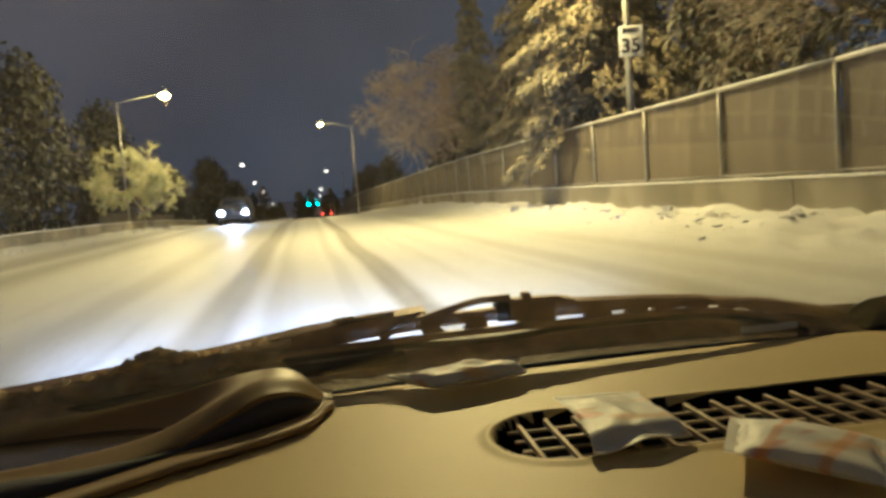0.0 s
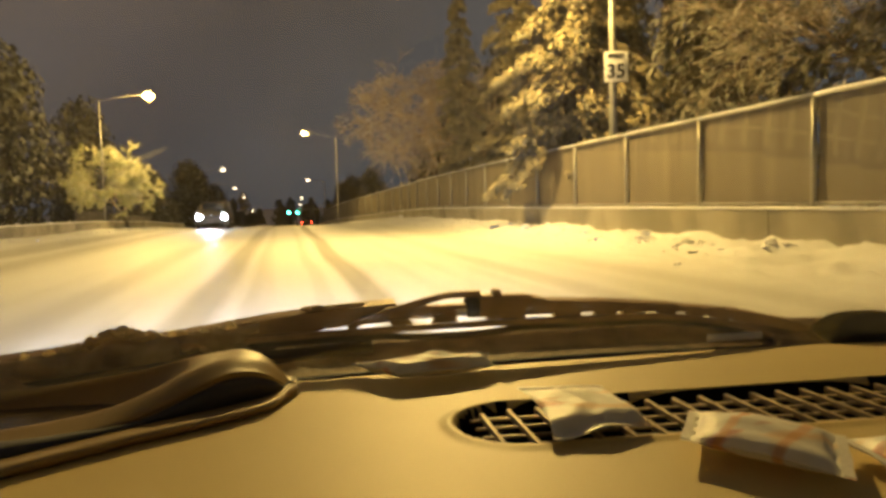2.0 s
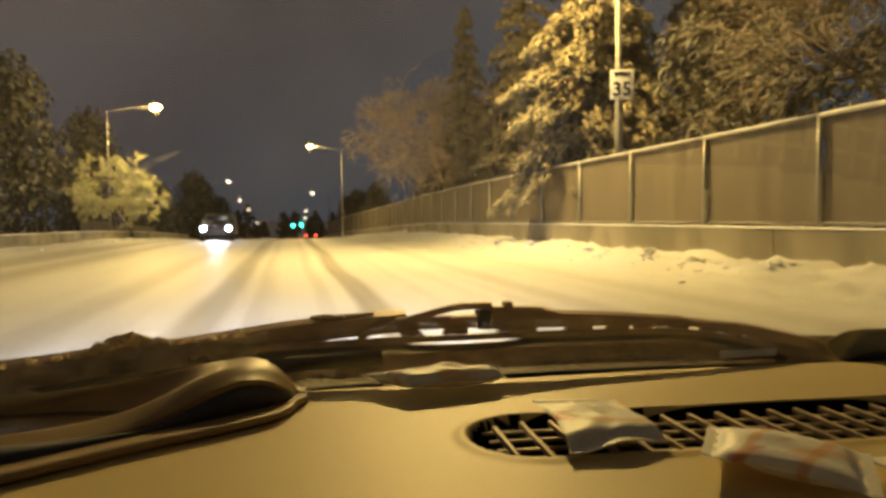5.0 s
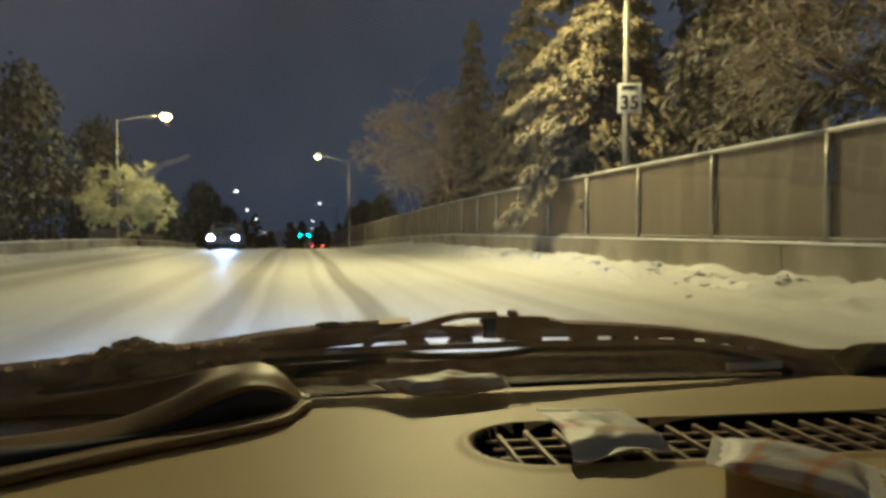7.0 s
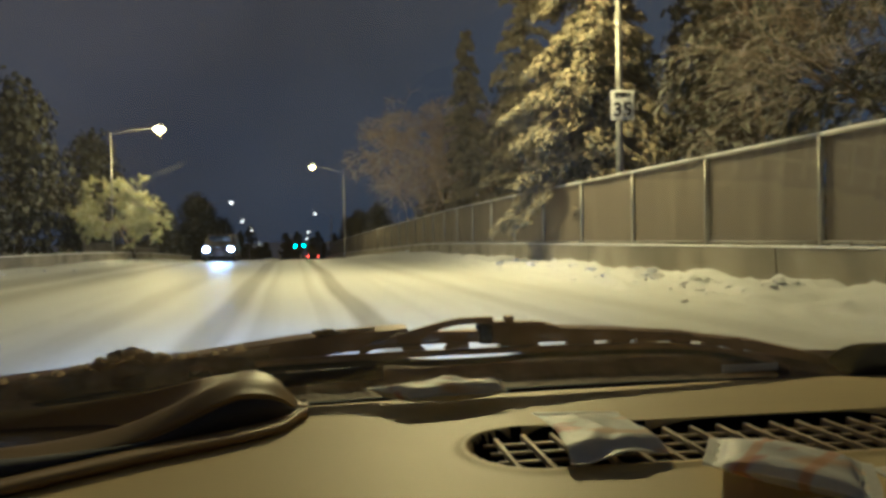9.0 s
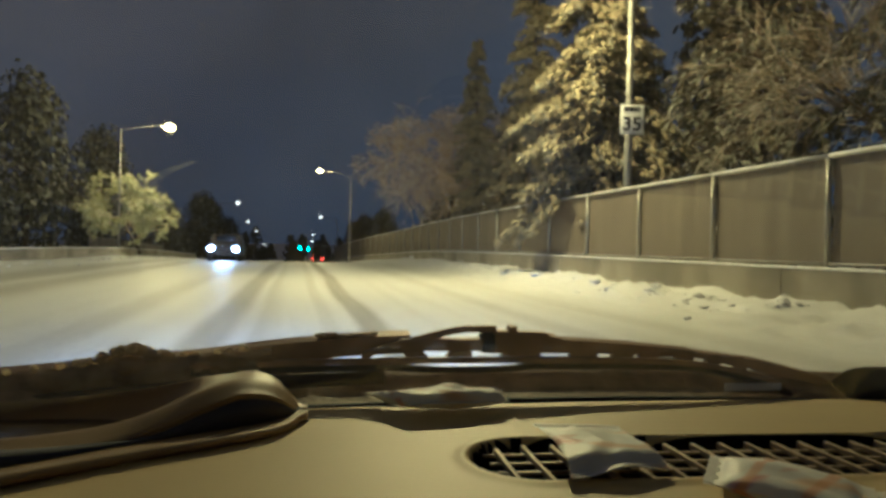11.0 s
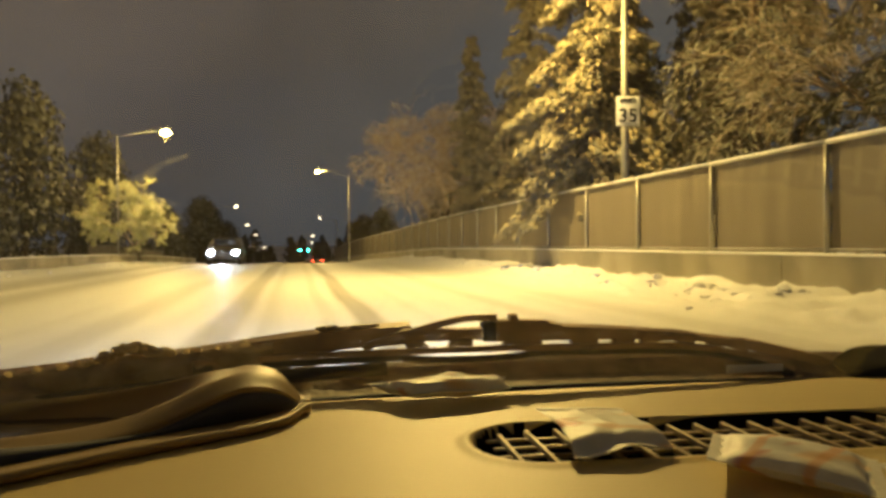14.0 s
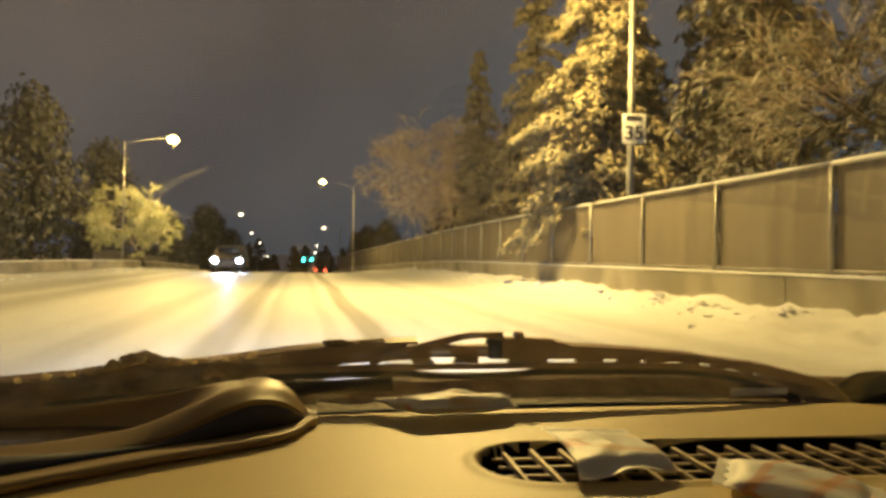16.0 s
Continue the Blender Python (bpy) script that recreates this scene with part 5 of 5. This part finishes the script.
def speed_sign(x, y, z):
    s = thing("speed_sign", (x, y, z), "white rectangular speed limit sign on the lamp pole", "sign")
    part("plate", box_bm(0.62, 0.02, 0.78, (0, 0, 0), 0.01), M_SIGN, s)
    for text, size, dz in (("SPEED", 0.15, 0.22), ("35", 0.50, -0.28)):
        cu = bpy.data.curves.new("lettering", "FONT")
        cu.body, cu.size, cu.align_x, cu.extrude = text, size, "CENTER", 0.002
        cu.offset = 0.008
        cu.materials.append(M_INK)
        ob = new("lettering", cu)
        ob.parent = s
        ob.location, ob.rotation_euler = (0, -0.014, dz), (radians(90), 0, 0)
    return s


speed_sign(8.5, 17.42, 4.42).rotation_euler = (0, 0, radians(-14))
street_lamp((-9.75, -55.0, 0.1), 7.0, 2.3, 0.22, "street lamp with a curved arm over the road, lit amber", M_LAMP, 0, 0.30)


def low_building(x, y):
    h = thing("low_building", (x, y, 0.3), "low brown building with a snowy pitched roof beyond the fence", "building")
    part("wall", box_bm(9, 14, 3.2, (0, 0, 1.6), 0.02), M_BOARD, h)
    st = [[(-5, yy, 3.2), (5, yy, 3.2), (0, yy, 5.2)] for yy in (-7.5, 7.5)]
    part("roof", strip_mesh("roof", st, M_SNOW), M_SNOW, h, "snow-covered pitched roof")
    for k in (-4, 0, 4):
        w = part("window", box_bm(0.08, 1.6, 1.2, (-4.52, k, 1.8), 0.01), M_POST, h)
        part("pane", box_bm(0.02, 1.45, 1.05, (-4.57, k, 1.8)), M_CARGLASS, w)
    part("lit_sign", box_bm(0.15, 1.8, 1.2, (-4.62, -5.4, 2.6), 0.02), M_HEADL, h, "lit white sign box")


low_building(19.0, -84.0)
traffic_signal(1.9, 175.0, ground_z(175) - 0.1, 4.3)

def board_fence(x, first, last, height):
    f = thing("board_fence", (x, first, ground_z(first) + 0.1), "low grey board fence in the dark beyond the parapet", "fence")
    board = box_bm(0.03, 0.14, height, (0, 0, height / 2), 0.006)
    one = part("board", board, M_BOARD, f)
    for i in range(1, int((last - first) / 0.16)):
        y = i * 0.16
        ob = part("board", one.data, M_BOARD, f)
        ob.location = (0.004 * (i % 3), y, ground_z(first + y) - ground_z(first) + 0.015 * ((i * 7) % 5))
    for h in (0.25, height - 0.25):
        pts = [(-0.04, y - first, ground_z(y) - ground_z(first) + h) for y in np.linspace(first, last, 12)]
        part("rail", tube_mesh("rail", pts, 0.035, M_BOARD, 6), M_BOARD, f)


board_fence(-12.2, 46.0, 76.0, 1.2)

# trees behind the fence
conifer("snowy_conifer", (9.9, 39.5, -0.1), 13.0, 3.7, 21, "narrow pointed conifer dusted with snow behind the fence", low=0.10, dense=1.5)
conifer("snowy_conifer", (10.0, 30.5, -0.1), 16.0, 4.2, 22, "tall conifer with thick snow on its boughs", low=0.14, dense=1.2)
conifer("snowy_conifer", (9.0, 20.6, -0.1), 14.0, 5.4, 24, "broad conifer whose snowy boughs hang over the fence", low=0.12, hang=1.75, dense=1.9, side_wall=True)
conifer("conifer", (11.6, 16.6, -0.1), 14.0, 6.0, 27, "dark conifer crowded among the others", False)
conifer("conifer", (12.8, 12.0, -0.1), 15.0, 6.5, 25, "dark conifer with little snow", False)
conifer("conifer", (13.5, 31.0, -0.1), 15.0, 5.5, 26, "dark conifer standing behind the snowy ones", False)
broadleaf("bare_tree", (9.7, 49.0, -0.6), 15.5, 1.05, 31, "bare spreading tree with frosted twigs", M_TWIG, 7, 8, 0.5, M_TWIG)
broadleaf("bare_tree", (9.0, 63.0, -1.1), 10.0, 1.0, 32, "bare tree with frosted twigs further along the fence", M_TWIG, 5, 0, 0.3)
broadleaf("bare_tree", (12.6, 44.0, -0.4), 14.0, 0.9, 34, "bare frosted tree among the conifers", M_TWIG, 6, 0, 0.4)
broadleaf("bare_tree", (13.6, 12.6, 0.3), 9.6, 0.8, 35, "bare tree whose long frosted twigs droop above the fence", M_BRANCH, 5, 0, 0.45)
broadleaf("frosted_tree", (-9.3, 45.6, -0.5), 6.9, 1.3, 33, "small tree with bright frosted foliage under the street lamp", M_TWIG, 5, 95, 0.22, M_LEAF, 3, (0.22, 0))
TREE = dark_tree((-15.5, 36.0, 0.1), 7.6, 6.0, 41, "dark tree beyond the parapet")
for x, y, s, h in ((-20, 30, 1.0, 0.95), (-13.6, 54, 1.0, 1.15), (-16, 47, 1.1, 1.4), (-22, 42, 1.2, 1.1), (-10.4, 82, 0.9, 0.95), (-11.5, 96, 1.0, 1.05), (-12.0, 70, 0.7, 0.7),
                   (-13, 112, 1.1, 1.1), (-14, 24, 0.9, 0.75), (9.0, 76, 0.7, 0.75), (8.4, 92, 0.8, 0.8), (9.5, 108, 0.9, 0.9), (10, 130, 1.0, 1.0), (-13, 140, 1.1, 1.1),
                   (15, 22, 1.2, 1.5), (16, 34, 1.2, 1.5), (14.5, 46, 1.1, 1.4), (15, 9, 1.2, 1.5), (13, 60, 1.0, 1.1), (15, -20, 1.2, 1.4), (14, -34, 1.2, 1.3), (16, -48, 1.2, 1.2)):
    copy_thing(TREE, pose(x, y, ground_z(y), 0, 0, x * 37 + y * 11) @ Matrix.Diagonal((s, s, h, 1)))

# woods that close the far end of the road
def far_woods():
    rnd = random.Random(77)
    vs, fs = [], []
    for i in range(170):
        x = rnd.uniform(-260, 260)
        y = 400 + rnd.uniform(-30, 40)
        h = rnd.uniform(11, 20) - (4 if abs(x) < 25 else 0)
        b = ground_z(330) - 0.5
        for _ in range(120):
            k = rnd.random()
            r = (1 - k) ** 0.6 * h * 0.34 + 0.5
            a = rnd.uniform(0, 6.283)
            q = Vector((x + math.cos(a) * r * rnd.random(), y + math.sin(a) * r * rnd.random(), b + h * k))
            s = rnd.uniform(0.8, 2.0)
            o = len(vs)
            vs += [q, q + Vector((s, 0, -0.3 * s)), q + Vector((s * 0.4, 0.2, s)), q + Vector((-s * 0.7, 0.1, s * 0.2))]
            fs += [(o, o + 1, o + 2), (o, o + 2, o + 3)]
    tagged(new("far_woods", mesh_of("far_woods", vs, fs, M_DARKTREE, False)), "dark far woods past the end of the road", "woods", "", "stuff")


far_woods()

far_car(2.9, 112.0, 1, "dark estate car driving ahead with lit tail lights", M_CARBODY)
far_car(-3.9, 42.0, -1, "oncoming dark car with bright bluish headlights", M_CARBODY)
beam((-3.9, 39.6, ground_z(42) + 0.7), (-2.6, 4, 0.5), 2200, (0.70, 0.85, 1.0), 60, 1.0)

build_car()
sauce_packet([(0.199, 0.562), (0.266, 0.552), (0.264, 0.466), (0.190, 0.458)], 0.0065, 1.0, "white paper sauce packet with orange print lying on the vent", 0.0005, None, 0.009, 0.0025)
sauce_packet([(0.260, 0.408), (0.302, 0.468), (0.362, 0.392), (0.314, 0.330)], 0.021, 5.0, "plump white sauce packet with slanting orange stripes", 0.002, M_STRIPED, 0.001, 0.001, 1.0, 0.5)
sauce_packet([(0.352, 0.342), (0.366, 0.394), (0.440, 0.372), (0.418, 0.318)], 0.013, 8.0, "white paper sauce packet at the edge of the dashboard", 0.002, M_STRIPED, 0.002, 0.001, 1.0, 0.5)
sauce_packet([(0.074, 0.698), (0.212, 0.712), (0.204, 0.662), (0.110, 0.646)], 0.020, 12.0, "crumpled white sauce packet with red print against the windscreen", 0.002, None, 0.001, 0.0, 2.4)
